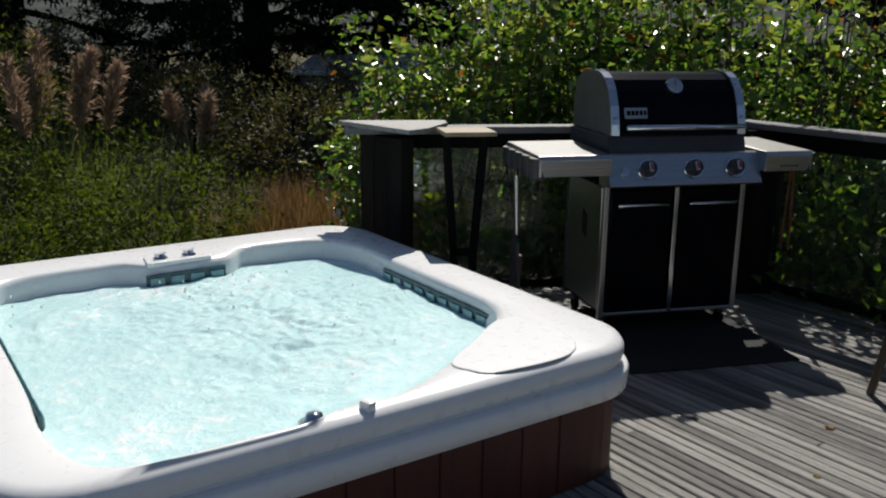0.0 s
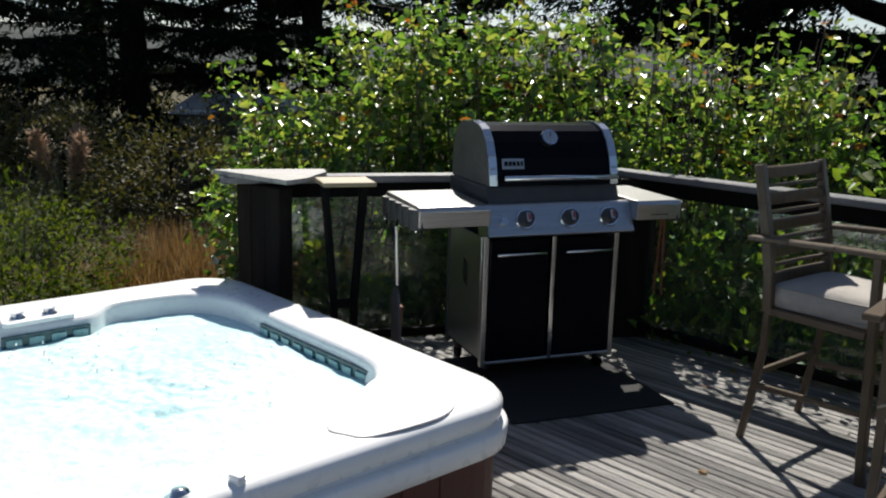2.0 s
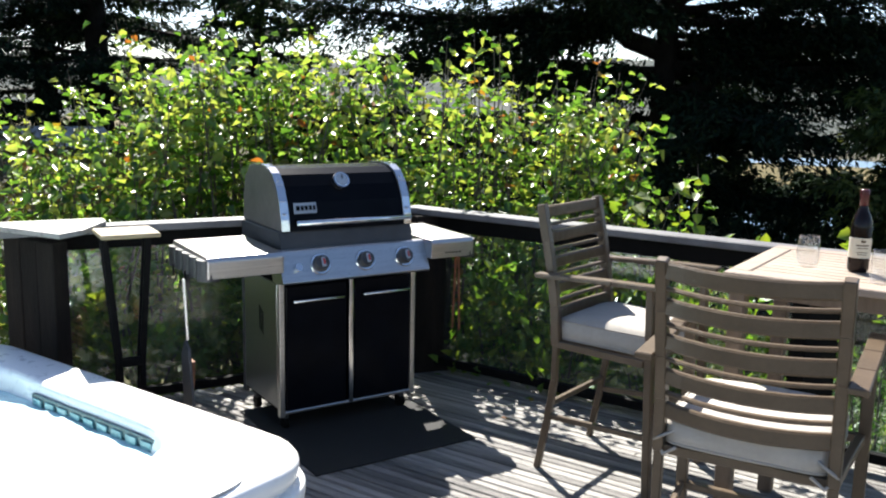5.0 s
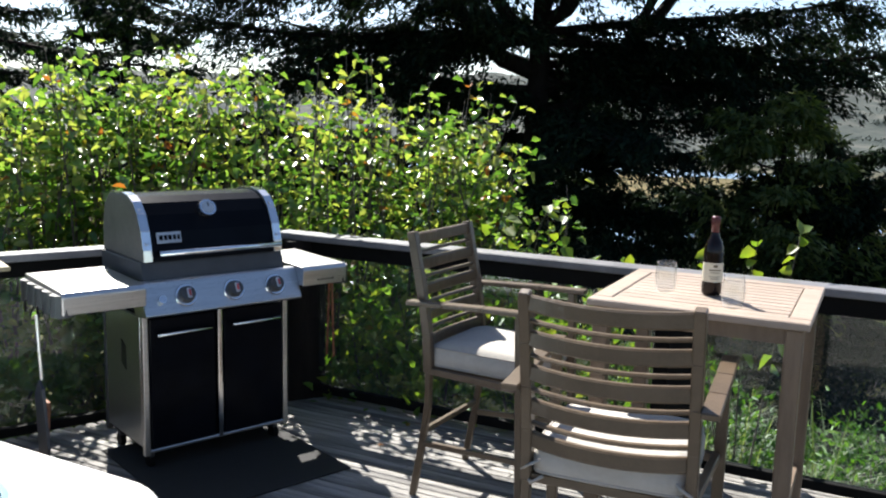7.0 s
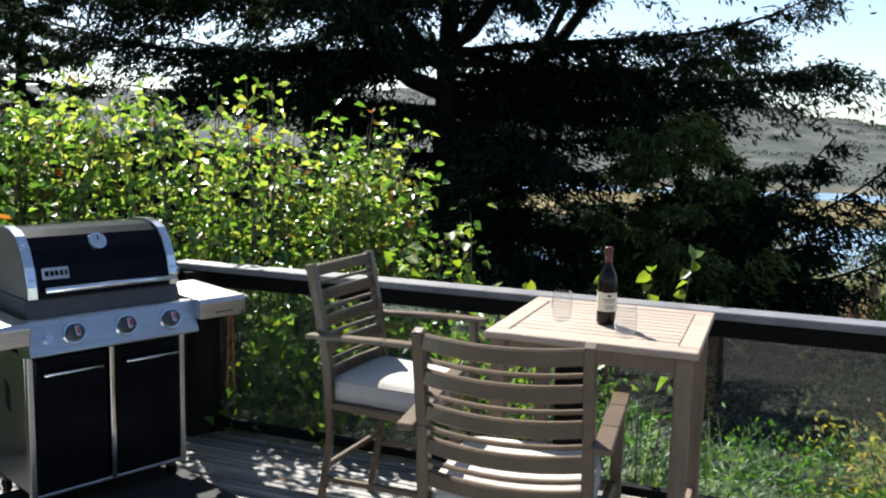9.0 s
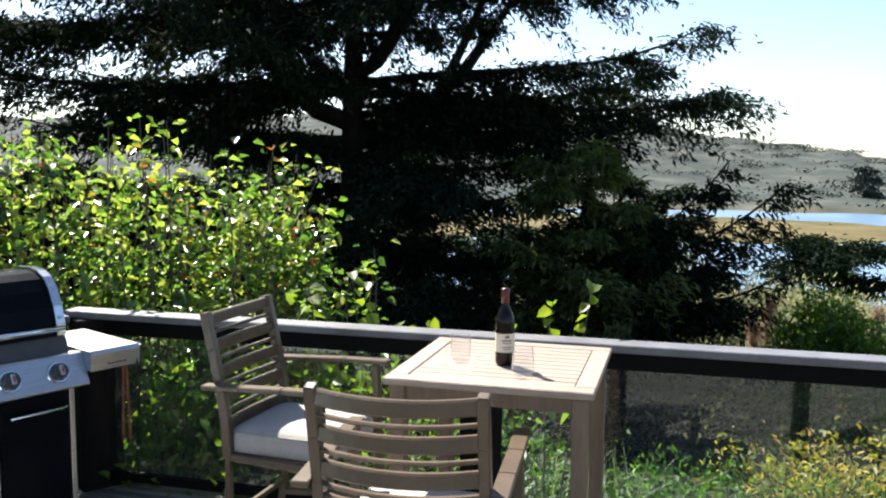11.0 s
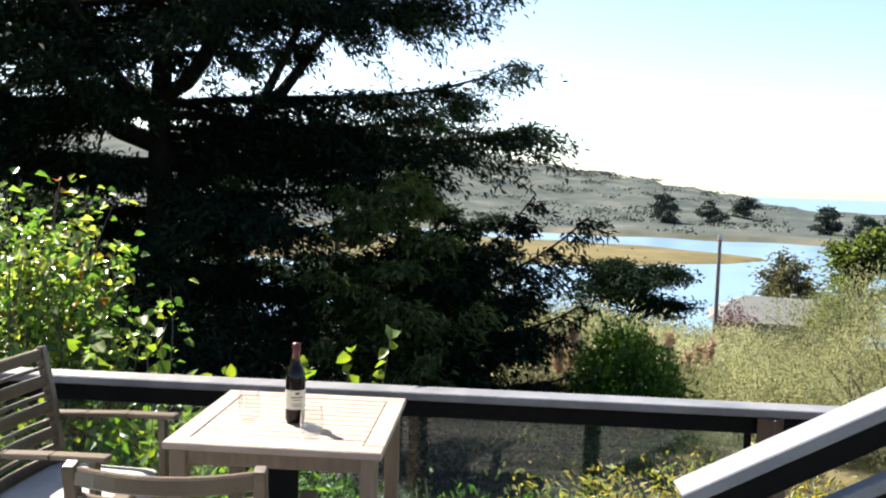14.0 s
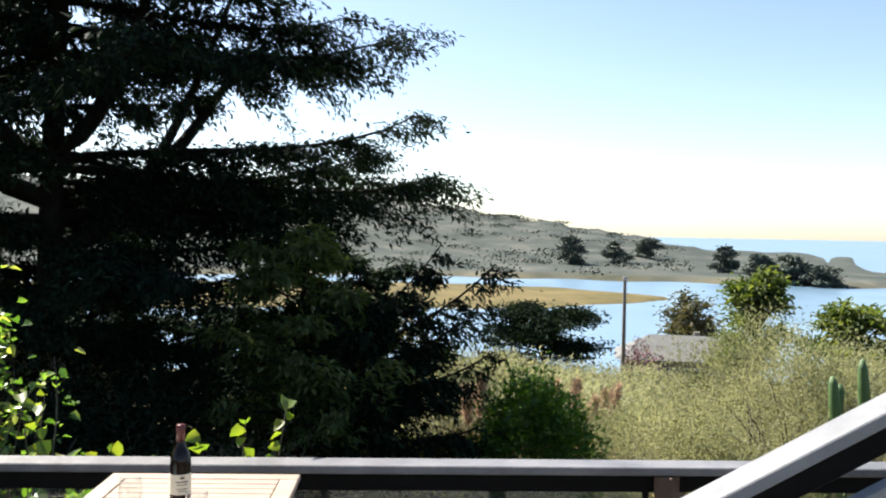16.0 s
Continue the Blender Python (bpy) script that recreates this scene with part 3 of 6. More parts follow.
def build_short_railing():
    rail = thing("railing", pose(0, 0, 0), "dark wooden deck railing with glass panel and grey cap", "railing", kind="structure")
    up = Vector((0, 0, 1))
    out = Vector((LEFT_WAY.y, -LEFT_WAY.x, 0))
    out = out if out.y > 0 else -out
    a, b = RAIL_A + LEFT_WAY * 0.075, LEFT_END + LEFT_WAY * 0.02
    part("cap", beam(a + up * (LOW_CAP - 0.024), b + up * (LOW_CAP - 0.024), 0.14, 0.04, 0.005), M_cap, rail)
    part("top_rail", beam(a + up * (LOW_CAP - 0.09), b - LEFT_WAY * 0.25 + up * (LOW_CAP - 0.09), 0.042, 0.08, 0.003), M_black, rail)
    part("bottom_rail", beam(a + up * 0.075, b + up * 0.075, 0.05, 0.05, 0.003), M_black, rail)
    # the boxed end post stands slantwise, along the side of the tub
    p, q = Vector((0.2, 5.5, 0)), Vector((0.455, 5.2, 0))
    d = (q - p).normalized()
    back = Vector((-d.y, d.x, 0))
    for k in range(3):
        c = p + d * (0.065 + 0.131 * k) + back * (0.045 + 0.004 * (k % 2))
        board = part("post_board", box((0.128, 0.09, LOW_CAP + 0.05), (0, 0, (LOW_CAP - 0.145) / 2), bevel=0.005), M_post, rail)
        board.matrix_world = pose(c.x, c.y, 0, 0, 0, math.degrees(math.atan2(d.y, d.x)))
    # the bleached corner piece that widens the cap over the post
    e = LEFT_END
    tri = [e + LEFT_WAY * 0.05 + out * 0.06, e + LEFT_WAY * 0.02 - out * 0.0, e - LEFT_WAY * 0.293 - out * 0.46, e - LEFT_WAY * 0.41 - out * 0.36, e - LEFT_WAY * 0.56 - out * 0.07, e - LEFT_WAY * 0.56 + out * 0.06]
    part("corner_cap", prism([(v.x, v.y) for v in tri], "z", LOW_CAP - 0.0015, LOW_CAP + 0.024, 0.004), M_capgrey, rail, "bleached grey corner board")
    c = (a + b) / 2 + up * 0.51
    L = (b - a).length - 0.4
    pane = part("glass_panel", box((L, 0.008, LOW_CAP - 0.25), bevel=0), M_glass, rail, "slightly dusty clear glass panel")
    pane.matrix_world = pose(*(c - LEFT_WAY * 0.16), 0, 0, math.degrees(math.atan2(LEFT_WAY.y, LEFT_WAY.x)))
    pane.visible_shadow = False


build_long_railing()
build_short_railing()


def build_stair():
    """Steps up from the deck beside the end of the railing, with a sloped pale handrail."""
    st = thing("stair", pose(0, 0, 0), "wooden stair with a sloped pale painted handrail", "stair", kind="structure")
    tip = Vector((3.55, 1.56, 1.176))
    way = Vector((0.576, -0.817, 0.53))
    side = Vector((0.817, 0.576, 0))
    far = tip + way * 2.6
    d = way.normalized()
    nor = d.cross(side).normalized()
    nor = nor if nor.z > 0 else -nor
    part("handrail", beam(tip - nor * 0.02 + side * 0.05, far - nor * 0.02 + side * 0.05, 0.135, 0.04, 0.004), M_rail_light, st, "pale grey painted flat handrail")
    part("under_rail", beam(tip - nor * 0.085 + d * 0.03 + side * 0.05, far - nor * 0.085 + side * 0.05, 0.045, 0.088, 0.003), M_black, st)
    lo = tip - nor * 0.2 + d * 0.13 - side * 0.02
    part("lower_rail", beam(lo, lo + way * 2.4, 0.05, 0.04, 0.003), M_rail_light, st)
    q = lo - nor * 0.24 + side * 0.02
    part("side_panel", beam(q, q + way * 2.4, 0.025, 0.43, 0.003), M_black, st)
    foot = tip + way * 0.12
    part("newel", beam(Vector((foot.x + side.x * 0.05, foot.y + side.y * 0.05, 0)), Vector((foot.x + side.x * 0.05, foot.y + side.y * 0.05, foot.z - 0.1)), 0.08, 0.08, 0.004), M_black, st)
    flat = Vector((0.576, -0.817, 0))
    for k in range(7):
        p = Vector((tip.x, tip.y, 0)) + flat * (0.35 + k * 0.3) + side * 0.6
        part("step", beam(p + Vector((0, 0, 0.159 * (k + 1) - 0.02)) - side * 0.52, p + Vector((0, 0, 0.159 * (k + 1) - 0.02)) + side * 0.5, 0.3, 0.04, 0.004), M_deck, st)
    for o in (0.05, 1.12):
        p = Vector((tip.x, tip.y, 0.0)) + side * o + flat * 0.25
        part("stringer", beam(p + Vector((0, 0, 0.03)), p + flat * 2.1 + Vector((0, 0, 1.13)), 0.04, 0.24, 0.003), M_post, st)


build_stair()

# ---- the hot tub ----
TUB_TURN = 34.5
TUB_X, TUB_Y, RIM = 1.19, 1.275, 0.538
TUB_OX, TUB_OY = 0.05, 0.095
_a, _b = math.cos(radians(TUB_TURN)), math.sin(radians(TUB_TURN))
_ca, _cb = 2.014, 3.087
TUB = pose(_ca * _a - _cb * _b, _ca * _b + _cb * _a, 0, 0, 0, TUB_TURN) @ Matrix.Scale(0.93, 4)


def rounded(hx, hy, radius, n=10):
    """A rectangle with round corners."""
    pts = []
    for k, (sx, sy) in enumerate(((1, 1), (-1, 1), (-1, -1), (1, -1))):
        for i in range(n + 1):
            a = math.pi / 2 * (k + i / n)
            pts.append((sx * (hx - radius) + radius * math.cos(a), sy * (hy - radius) + radius * math.sin(a)))
    return pts


def pool_edge(n):
    """The basin's outline: a rounded square, with the control ledge bulging in at the back, the filter corner cut off
    and a knob ledge at the front (local x right, y back)."""
    pts = []
    for k in range(n):
        a = 2 * math.pi * k / n
        c, s = math.cos(a), math.sin(a)
        r = 1.0 / ((abs(c / 0.935) ** 7 + abs(s / 1.085) ** 7) ** (1 / 7))
        side = 0.542 * c - 0.84 * s
        if side > 0.2:
            line = 0.935 / side
            r = -math.log(math.exp(-14 * r) + math.exp(-14 * line)) / 14
        x, y = r * c, r * s
        if s > 0.5:
            y -= 0.15 * math.exp(-((x - 0.06) / 0.27) ** 6)
        if s < -0.5:
            y += 0.05 * math.exp(-((x + 0.12) / 0.12) ** 4)
        if abs(c) > 0.7:
            x *= 1 - 0.02 * math.exp(-((y - 0.05) / 0.55) ** 6)
        pts.append((x + 0.035, y - 0.045))
    return pts


def build_tub():
    tub = thing("hot_tub", TUB, "white acrylic hot tub with bubbling water in a redwood skirt", "hot tub")
    n = 176
    bm = bmesh.new()
    inner = pool_edge(n)

    def outer(a, inset, radius):
        c, s = math.cos(a), math.sin(a)
        X, Y = TUB_X - inset, TUB_Y - inset
        R = max(radius - inset, 0.05)
        t = min(X / max(abs(c), 1e-6), Y / max(abs(s), 1e-6))
        x, y = c * t, s * t
        if abs(x) > X - R and abs(y) > Y - R:
            cx, cy = math.copysign(X - R, x), math.copysign(Y - R, y)
            bq, cq = c * cx + s * cy, cx * cx + cy * cy - R * R
            t = bq + math.sqrt(max(bq * bq - cq, 0))
            x, y = c * t, s * t
        return x + TUB_OX, y + TUB_OY
    rows = []
    for inset, z in ((0.03, RIM - 0.2), (0.004, RIM - 0.19), (0.0, RIM - 0.15), (0.0, RIM - 0.118), (0.008, RIM - 0.106), (0.045, RIM - 0.106),
                     (0.05, RIM - 0.094), (0.028, RIM - 0.084), (0.022, RIM - 0.055), (0.024, RIM - 0.03), (0.04, RIM - 0.01), (0.075, RIM)):
        rows.append([(*outer(2 * math.pi * k / n, inset, 0.31), z) for k in range(n)])
    mixed = lambda f, z: [((1 - f) * rows[11][k][0] + f * inner[k][0], (1 - f) * rows[11][k][1] + f * inner[k][1], z) for k in range(n)]
    rows.append(mixed(0.5, RIM + 0.002))
    rows.append(mixed(0.86, RIM))
    rows.append(mixed(0.96, RIM - 0.008))
    rows.append(mixed(1.0, RIM - 0.03))
    for grow, z in ((0.985, RIM - 0.1), (0.97, RIM - 0.2), (0.94, RIM - 0.32), (0.5, RIM - 0.36)):
        rows.append([(x * grow, y * grow, z) for x, y in inner])
    vs = [[bm.verts.new(p) for p in r] for r in rows]
    for p, q in zip(vs, vs[1:]):
        for k in range(n):
            bm.faces.new((p[k], p[(k + 1) % n], q[(k + 1) % n], q[k]))
    bm.faces.new(vs[-1])
    for row in (vs[5], vs[6]):
        for k in range(n):
            bm.edges.get((row[k], row[(k + 1) % n])).smooth = False
    part("shell", bm, M_acryl, tub, "white moulded acrylic shell", smooth=True)
    # the filter lid on the cut corner
    lid = []
    corners = [np.array(c) for c in ((0.405, -0.945), (0.6, -0.815), (0.79, -0.685), (0.905, -0.67), (0.95, -0.76), (0.935, -0.97), (0.865, -1.08), (0.73, -1.125), (0.48, -1.105), (0.415, -1.04))]
    for k in range(len(corners)):
        p0, p1, p2, p3 = (corners[(k + o) % len(corners)] for o in (-1, 0, 1, 2))
        for u in (0.0, 0.25, 0.5, 0.75):
            lid.append(tuple(0.5 * (2 * p1 + (p2 - p0) * u + (2 * p0 - 5 * p1 + 4 * p2 - p3) * u * u + (3 * p1 - p0 - 3 * p2 + p3) * u ** 3)))
    mid = np.mean(lid, 0)
    part("seam", prism([tuple(mid + (np.array(p) - mid) * 1.014) for p in lid], "z", RIM - 0.02, RIM + 0.0045), M_acryl_seam, tub)
    part("filter_lid", prism(lid, "z", RIM - 0.02, RIM + 0.006, 0.002), M_acryl, tub, "white rounded filter lid")
    # tile strips under the rim
    def strip(p, q, count):
        p, q = Vector(p), Vector(q)
        d = (q - p).normalized()
        nor = Vector((d.y, -d.x, 0))
        L = (q - p).length
        turn = math.degrees(math.atan2(d.y, d.x))
        band = part("tile_band", box((L, 0.016, 0.1), tuple((p + q) / 2), (0, 0, turn), 0.002), M_tile_dark, tub, "dark teal mosaic band")
        for k in range(count):
            c = p + d * (L * (k + 0.5) / count) + nor * 0.011
            part("tile", box((L / count * 0.7, 0.01, 0.07), tuple(c), (0, 0, turn), 0.012, segs=2), M_tile_mid, band)
    strip((0.94, 0.43, RIM - 0.1), (0.94, -0.47, RIM - 0.1), 9)
    strip((-0.14, 0.878, RIM - 0.09), (0.26, 0.878, RIM - 0.09), 4)
    strip((-0.87, -0.5, RIM - 0.1), (-0.87, 0.4, RIM - 0.1), 9)
    # control tray with two chrome valves on the back rim
    part("valve_tray", prism([(-0.12, 0.92), (-0.1, 1.06), (-0.06, 1.09), (0.14, 1.09), (0.19, 1.06), (0.22, 0.97), (0.2, 0.91), (-0.1, 0.905)], "z", RIM - 0.01, RIM + 0.012, 0.006), M_acryl, tub)
    for x in (-0.035, 0.11):
        v = part("valve", lathe([(0.035, RIM + 0.004), (0.036, RIM + 0.016), (0.024, RIM + 0.022), (0.02, RIM + 0.036), (0.0, RIM + 0.038)], 16), M_chrome, tub, "chrome diverter valve", smooth=True)
        v.location = (x, 0.985, 0)
        part("grip", box((0.075, 0.02, 0.018), (0, 0, RIM + 0.034), (0, 0, 30), 0.006), M_acryl, v)
    v = part("valve", lathe([(0.05, RIM - 0.02), (0.052, RIM + 0.002), (0.03, RIM + 0.008), (0.026, RIM + 0.03), (0.0, RIM + 0.034)], 18), M_chrome, tub, "chrome air control knob", smooth=True)
    v.location = (-0.16, -1.0, -0.06)
    part("nub", box((0.035, 0.05, 0.035), (-0.03, -1.11, RIM + 0.008), (0, 0, 15), 0.012, segs=2), M_acryl, tub)
    # skirt of upright boards
    part("skirt_core", prism([(x + TUB_OX, y + TUB_OY) for x, y in rounded(TUB_X - 0.05, TUB_Y - 0.05, 0.26, 6)], "z", 0.0, RIM - 0.19), M_skirt, tub)
    for sx, sy, turn in ((0, -1, 0), (1, 0, 90), (0, 1, 0), (-1, 0, 90)):
        half = (TUB_X if sy else TUB_Y) - 0.31
        for k in range(10):
            o = half * (2 * (k + 0.5) / 10 - 1)
            c = (TUB_OX + sx * (TUB_X - 0.047) + (o if sy else 0), TUB_OY + sy * (TUB_Y - 0.047) + (o if sx else 0), (RIM - 0.17) / 2)
            part("skirt_board", box((half / 5 - 0.004, 0.016, RIM - 0.18), c, (0, 0, turn), 0.004), M_skirt, tub)
    return tub


tub = build_tub()


def froth_material():
    """Aerated pale turquoise tub water: a milky body, clear wet surface, and white foam where it boils."""
    m = bpy.data.materials.new("aerated tub water")
    m.use_nodes = True
    t = m.node_tree
    n, link = t.nodes, t.links.new
    b = n["Principled BSDF"]
    co = n.new("ShaderNodeTexCoord")
    nz = n.new("ShaderNodeTexNoise")
    nz.inputs["Scale"].default_value, nz.inputs["Detail"].default_value, nz.inputs["Roughness"].default_value = 24, 8, 0.62
    big = n.new("ShaderNodeTexNoise")
    big.inputs["Scale"].default_value = 2.2
    link(co.outputs["Object"], nz.inputs["Vector"])
    link(co.outputs["Object"], big.inputs["Vector"])
    mu = n.new("ShaderNodeMath")
    mu.operation = "MULTIPLY_ADD"
    mu.inputs[1].default_value = 0.55
    link(big.outputs[0], mu.inputs[0])
    link(nz.outputs[0], mu.inputs[2])
    r = n.new("ShaderNodeValToRGB")
    e = r.color_ramp.elements
    e.new(0.5)
    for i, (p, c) in enumerate(((0.6, (0.56, 0.83, 0.845)), (0.86, (0.64, 0.88, 0.89)), (1.0, (0.88, 0.94, 0.94)))):
        e[i].position, e[i].color = p, (*c, 1)
    link(mu.outputs[0], r.inputs[0])
    link(r.outputs[0], b.inputs["Base Color"])
    b.inputs["Roughness"].default_value, b.inputs["IOR"].default_value = 0.08, 1.33
    bp = n.new("ShaderNodeBump")
    bp.inputs["Strength"].default_value, bp.inputs["Distance"].default_value = 0.55, 0.02
    link(nz.outputs[0], bp.inputs["Height"])
    link(bp.outputs[0], b.inputs["Normal"])
    return m


def build_tub_water():
    """The churned surface inside the basin: ripples and boils, higher over the jets."""
    n, rings = 264, 130
    edge = np.array(pool_edge(n)) * 0.985
    level = RIM - 0.105
    f = np.linspace(0.0, 1.0, rings) ** 0.8
    verts = []
    jets = [(0.0, 0.55, 0.035, 0.28), (-0.78, 0.6, 0.05, 0.2), (0.62, 0.1, 0.03, 0.3), (0.2, -0.3, 0.02, 0.35), (0.35, 0.75, 0.03, 0.2)]
    for s in f:
        for x, y in edge * max(s, 0.004):
            boil = sum(math.exp(-((x - jx) ** 2 + (y - jy) ** 2) / (2 * w * w)) for jx, jy, a, w in jets)
            z = level + 0.014 * boil
            z += (0.004 + 0.011 * min(boil, 1.2)) * noise.turbulence(Vector((x * 7, y * 7, 0.3)), 3, False, noise_basis="PERLIN_ORIGINAL")
            z += (0.002 + 0.007 * min(boil, 1.2)) * noise.noise(Vector((x * 26, y * 26, 1.7)))
            verts.append((x, y, z))
    i, j = np.meshgrid(np.arange(rings - 1), np.arange(n), indexing="ij")
    k = np.stack([i * n + j, (i + 1) * n + j, (i + 1) * n + (j + 1) % n, i * n + (j + 1) % n], -1).reshape(-1, 4)
    water = part("tub_water", arrays_mesh("tub_water", verts, k, 4), froth_material(), smooth=True)
    water.matrix_world = TUB
    tagged(water, "bubbling pale turquoise water in the hot tub", "water", kind="stuff")
    rng = random.Random(8)
    bm = bmesh.new()
    for _ in range(90):
        jx, jy, a, w = rng.choice(jets[:2] + jets)
        x, y = rng.gauss(jx, w * 0.6), rng.gauss(jy, w * 0.6)
        if max(abs(x), abs(y)) > 0.9:
            continue
        r = rng.uniform(0.002, 0.006)
        zz = level + 0.02 + abs(rng.gauss(0, 1)) * (0.05 if jx < -0.5 else 0.02)
        bmesh.ops.create_icosphere(bm, subdivisions=1, radius=r, matrix=pose(x, y, zz) @ Matrix.Diagonal((1, 1, rng.uniform(0.8, 2.0), 1)))
    drops = part("droplets", bm, surf("white water foam", [(0.75, 0.8, 0.8), (0.85, 0.87, 0.87)], 20, 0.15, translucent=0.85, glow_through=(1, 1, 1)), water, smooth=True)
    tagged(drops, kind="stuff")


build_tub_water()

# ---- the grill ----
GRILL = pose(1.9, 4.975, 0, 0, 0, 13.5)


def build_grill():
    g = thing("gas_grill", GRILL, "black and stainless steel gas grill with closed lid and side tables", "grill")
    W, D = 0.4, 0.5
    part("cabinet", box((2 * W - 0.03, D - 0.03, 0.7), (0, D / 2 + 0.01, 0.45), bevel=0.006), M_black, g)
    for s in (-1, 1):
        side = part("side_panel", box((0.012, D - 0.05, 0.66), (s * (W - 0.006), D / 2 + 0.005, 0.455), bevel=0.003), M_steel if s < 0 else M_plastic, g, "stainless side panel with vent slots")
        for k in range(6):
            part("vent", box((0.004, 0.07, 0.008), (s * (W + 0.0005), 0.24, 0.5 + 0.022 * k), (28, 0, 0), 0), M_black, side)
        part("leg", box((0.03, 0.03, 0.71), (s * (W - 0.012), 0.008, 0.44), bevel=0.006, segs=2), M_steel, g)
        part("leg", box((0.03, 0.03, 0.71), (s * (W - 0.012), D, 0.44), bevel=0.006, segs=2), M_plastic, g)
        door = part("door", box((W - 0.055, 0.022, 0.66), (s * (W / 2 - 0.005), 0.0, 0.445), bevel=0.005), M_enamel, g, "gloss black cabinet door")
        bar = rod((s * W / 2 - 0.14, -0.045, 0.7), (s * W / 2 + 0.14, -0.045, 0.7), 0.009, 10)
        for o in (-0.13, 0.13):
            rod((s * W / 2 + o, -0.045, 0.7), (s * W / 2 + o, -0.01, 0.7), 0.006, 8, bm=bar)
        part("handle", bar, M_chrome, door, "chrome bar handle", smooth=True)
    part("mullion", box((0.026, 0.026, 0.68), (0, -0.006, 0.445), bevel=0.006, segs=2), M_chrome, g)
    part("bottom_rail", box((2 * W - 0.05, 0.02, 0.016), (0, -0.004, 0.108), bevel=0.004), M_steel, g)
    for x in (-0.35, 0.35):
        for y in (0.06, 0.44):
            fork = part("caster", box((0.03, 0.045, 0.05), (x, y, 0.082), bevel=0.004), M_plastic, g)
            wheel = rod((x - 0.014, y, 0.034), (x + 0.014, y, 0.034), 0.034, 16)
            part("wheel", wheel, M_black, fork)
    # slanted control panel
    prof = [(-0.115, 0.815), (-0.105, 0.805), (0.02, 0.8), (0.06, 0.955), (-0.03, 0.968), (-0.045, 0.96)]
    panel = part("control_panel", prism(prof, "x", -0.425, 0.425, 0.004), M_steel, g, "brushed stainless control panel")
    slope = Vector((0, 0.07, 0.145)).normalized()
    nor = Vector((0, -slope.z, slope.y))

    def on_panel(x, f):
        return Vector((x, -0.115 + 0.07 * f, 0.815 + 0.145 * f))
    for x in (-0.21, 0.045, 0.28):
        c = on_panel(x, 0.52)
        part("bezel", rod(c, c + nor * 0.01, 0.058, 24, r2=0.053), M_chrome, panel)
        knob = part("knob", rod(c + nor * 0.006, c + nor * 0.04, 0.044, 20, r2=0.036), M_plastic, panel, "dark knob with chrome face")
        turn = math.degrees(math.atan2(slope.z, slope.y))
        face = c + nor * 0.047
        part("pointer", box((0.022, 0.05, 0.012), tuple(face), (turn, 0, 0), 0.004), M_badge, knob)
        part("mark", box((0.011, 0.03, 0.003), tuple(face + nor * 0.008), (turn, 0, 0), 0.001), M_red, knob)
    c = on_panel(-0.335, 0.45)
    part("igniter", rod(c, c + nor * 0.022, 0.02, 16), M_chrome, panel, "chrome igniter button")
    # cook box and lid
    part("cook_box", prism([(0.0, 0.955), (0.55, 0.955), (0.55, 1.05), (0.03, 1.05), (0.012, 1.0)], "x", -0.385, 0.385, 0.008), M_plastic, g, "dark cast cook box")
    skin = [(0.02, 1.05), (0.026, 1.1), (0.05, 1.19), (0.09, 1.27), (0.14, 1.325), (0.2, 1.352), (0.27, 1.362), (0.42, 1.355), (0.5, 1.29), (0.53, 1.18), (0.53, 1.052)]
    lid = part("lid", prism(skin, "x", -0.335, 0.335), M_enamel, g, "gloss black lid with stainless ends")
    for s in (-1, 1):
        x0, x1 = sorted((s * 0.335, s * 0.378))
        fat = [(y + (0.006 if y > 0.3 else -0.006), z + (0.006 if z > 1.06 else 0)) for y, z in skin]
        end = part("lid_end", prism(fat, "x", x0, x1, 0.008), M_lidside, lid, "grey cast lid end", smooth=False)
        for (y0, z0), (y1, z1) in zip(fat[:7], fat[1:8]):
            part("trim", beam((s * 0.356, y0 - 0.003, z0 + 0.002), (s * 0.356, y1 - 0.003, z1 + 0.002), 0.045, 0.006, 0.001), M_chrome, end)
        for y, z in ((0.03, 1.14), (0.115, 1.305)):
            part("rivet", rod((s * 0.356, y - 0.012, z), (s * 0.356, y - 0.022, z + 0.004), 0.008, 10), M_chrome, end)
    hb = rod((-0.315, -0.035, 1.095), (0.345, -0.035, 1.095), 0.0145, 14)
    for x in (-0.29, 0.32):
        rod((x, -0.035, 1.095), (x, 0.03, 1.1), 0.01, 10, bm=hb)
    part("lid_handle", hb, M_chrome, lid, "chrome tube handle", smooth=True)
    p = Vector((-0.02, 0.085, 1.285))
    d = Vector((0, -0.85, 0.52)).normalized()
    gauge = part("thermometer", rod(p, p + d * 0.03, 0.048, 24, r2=0.044), M_chrome, lid, "round chrome thermometer")
    part("dial", rod(p + d * 0.028, p + d * 0.033, 0.033, 24), M_badge, gauge)
    part("needle", beam(p + d * 0.035 + Vector((0, 0, 0)), p + d * 0.035 + Vector((0.004, 0.014, 0.022)), 0.004, 0.002, 0), M_black, gauge)
    tilt = math.degrees(math.atan2(0.09, 0.024))
    badge = part("badge", box((0.125, 0.055, 0.008), (-0.24, 0.033, 1.163), (tilt, 0, 0), 0.003), M_badge, lid, "blue grey badge plate")
    for x, w in ((-0.283, 0.018), (-0.259, 0.016), (-0.237, 0.016), (-0.214, 0.014), (-0.193, 0.012)):
        part("letter_bar", box((w, 0.024, 0.004), (x, 0.0275, 1.1645), (tilt, 0, 0), 0), M_enamel, badge)
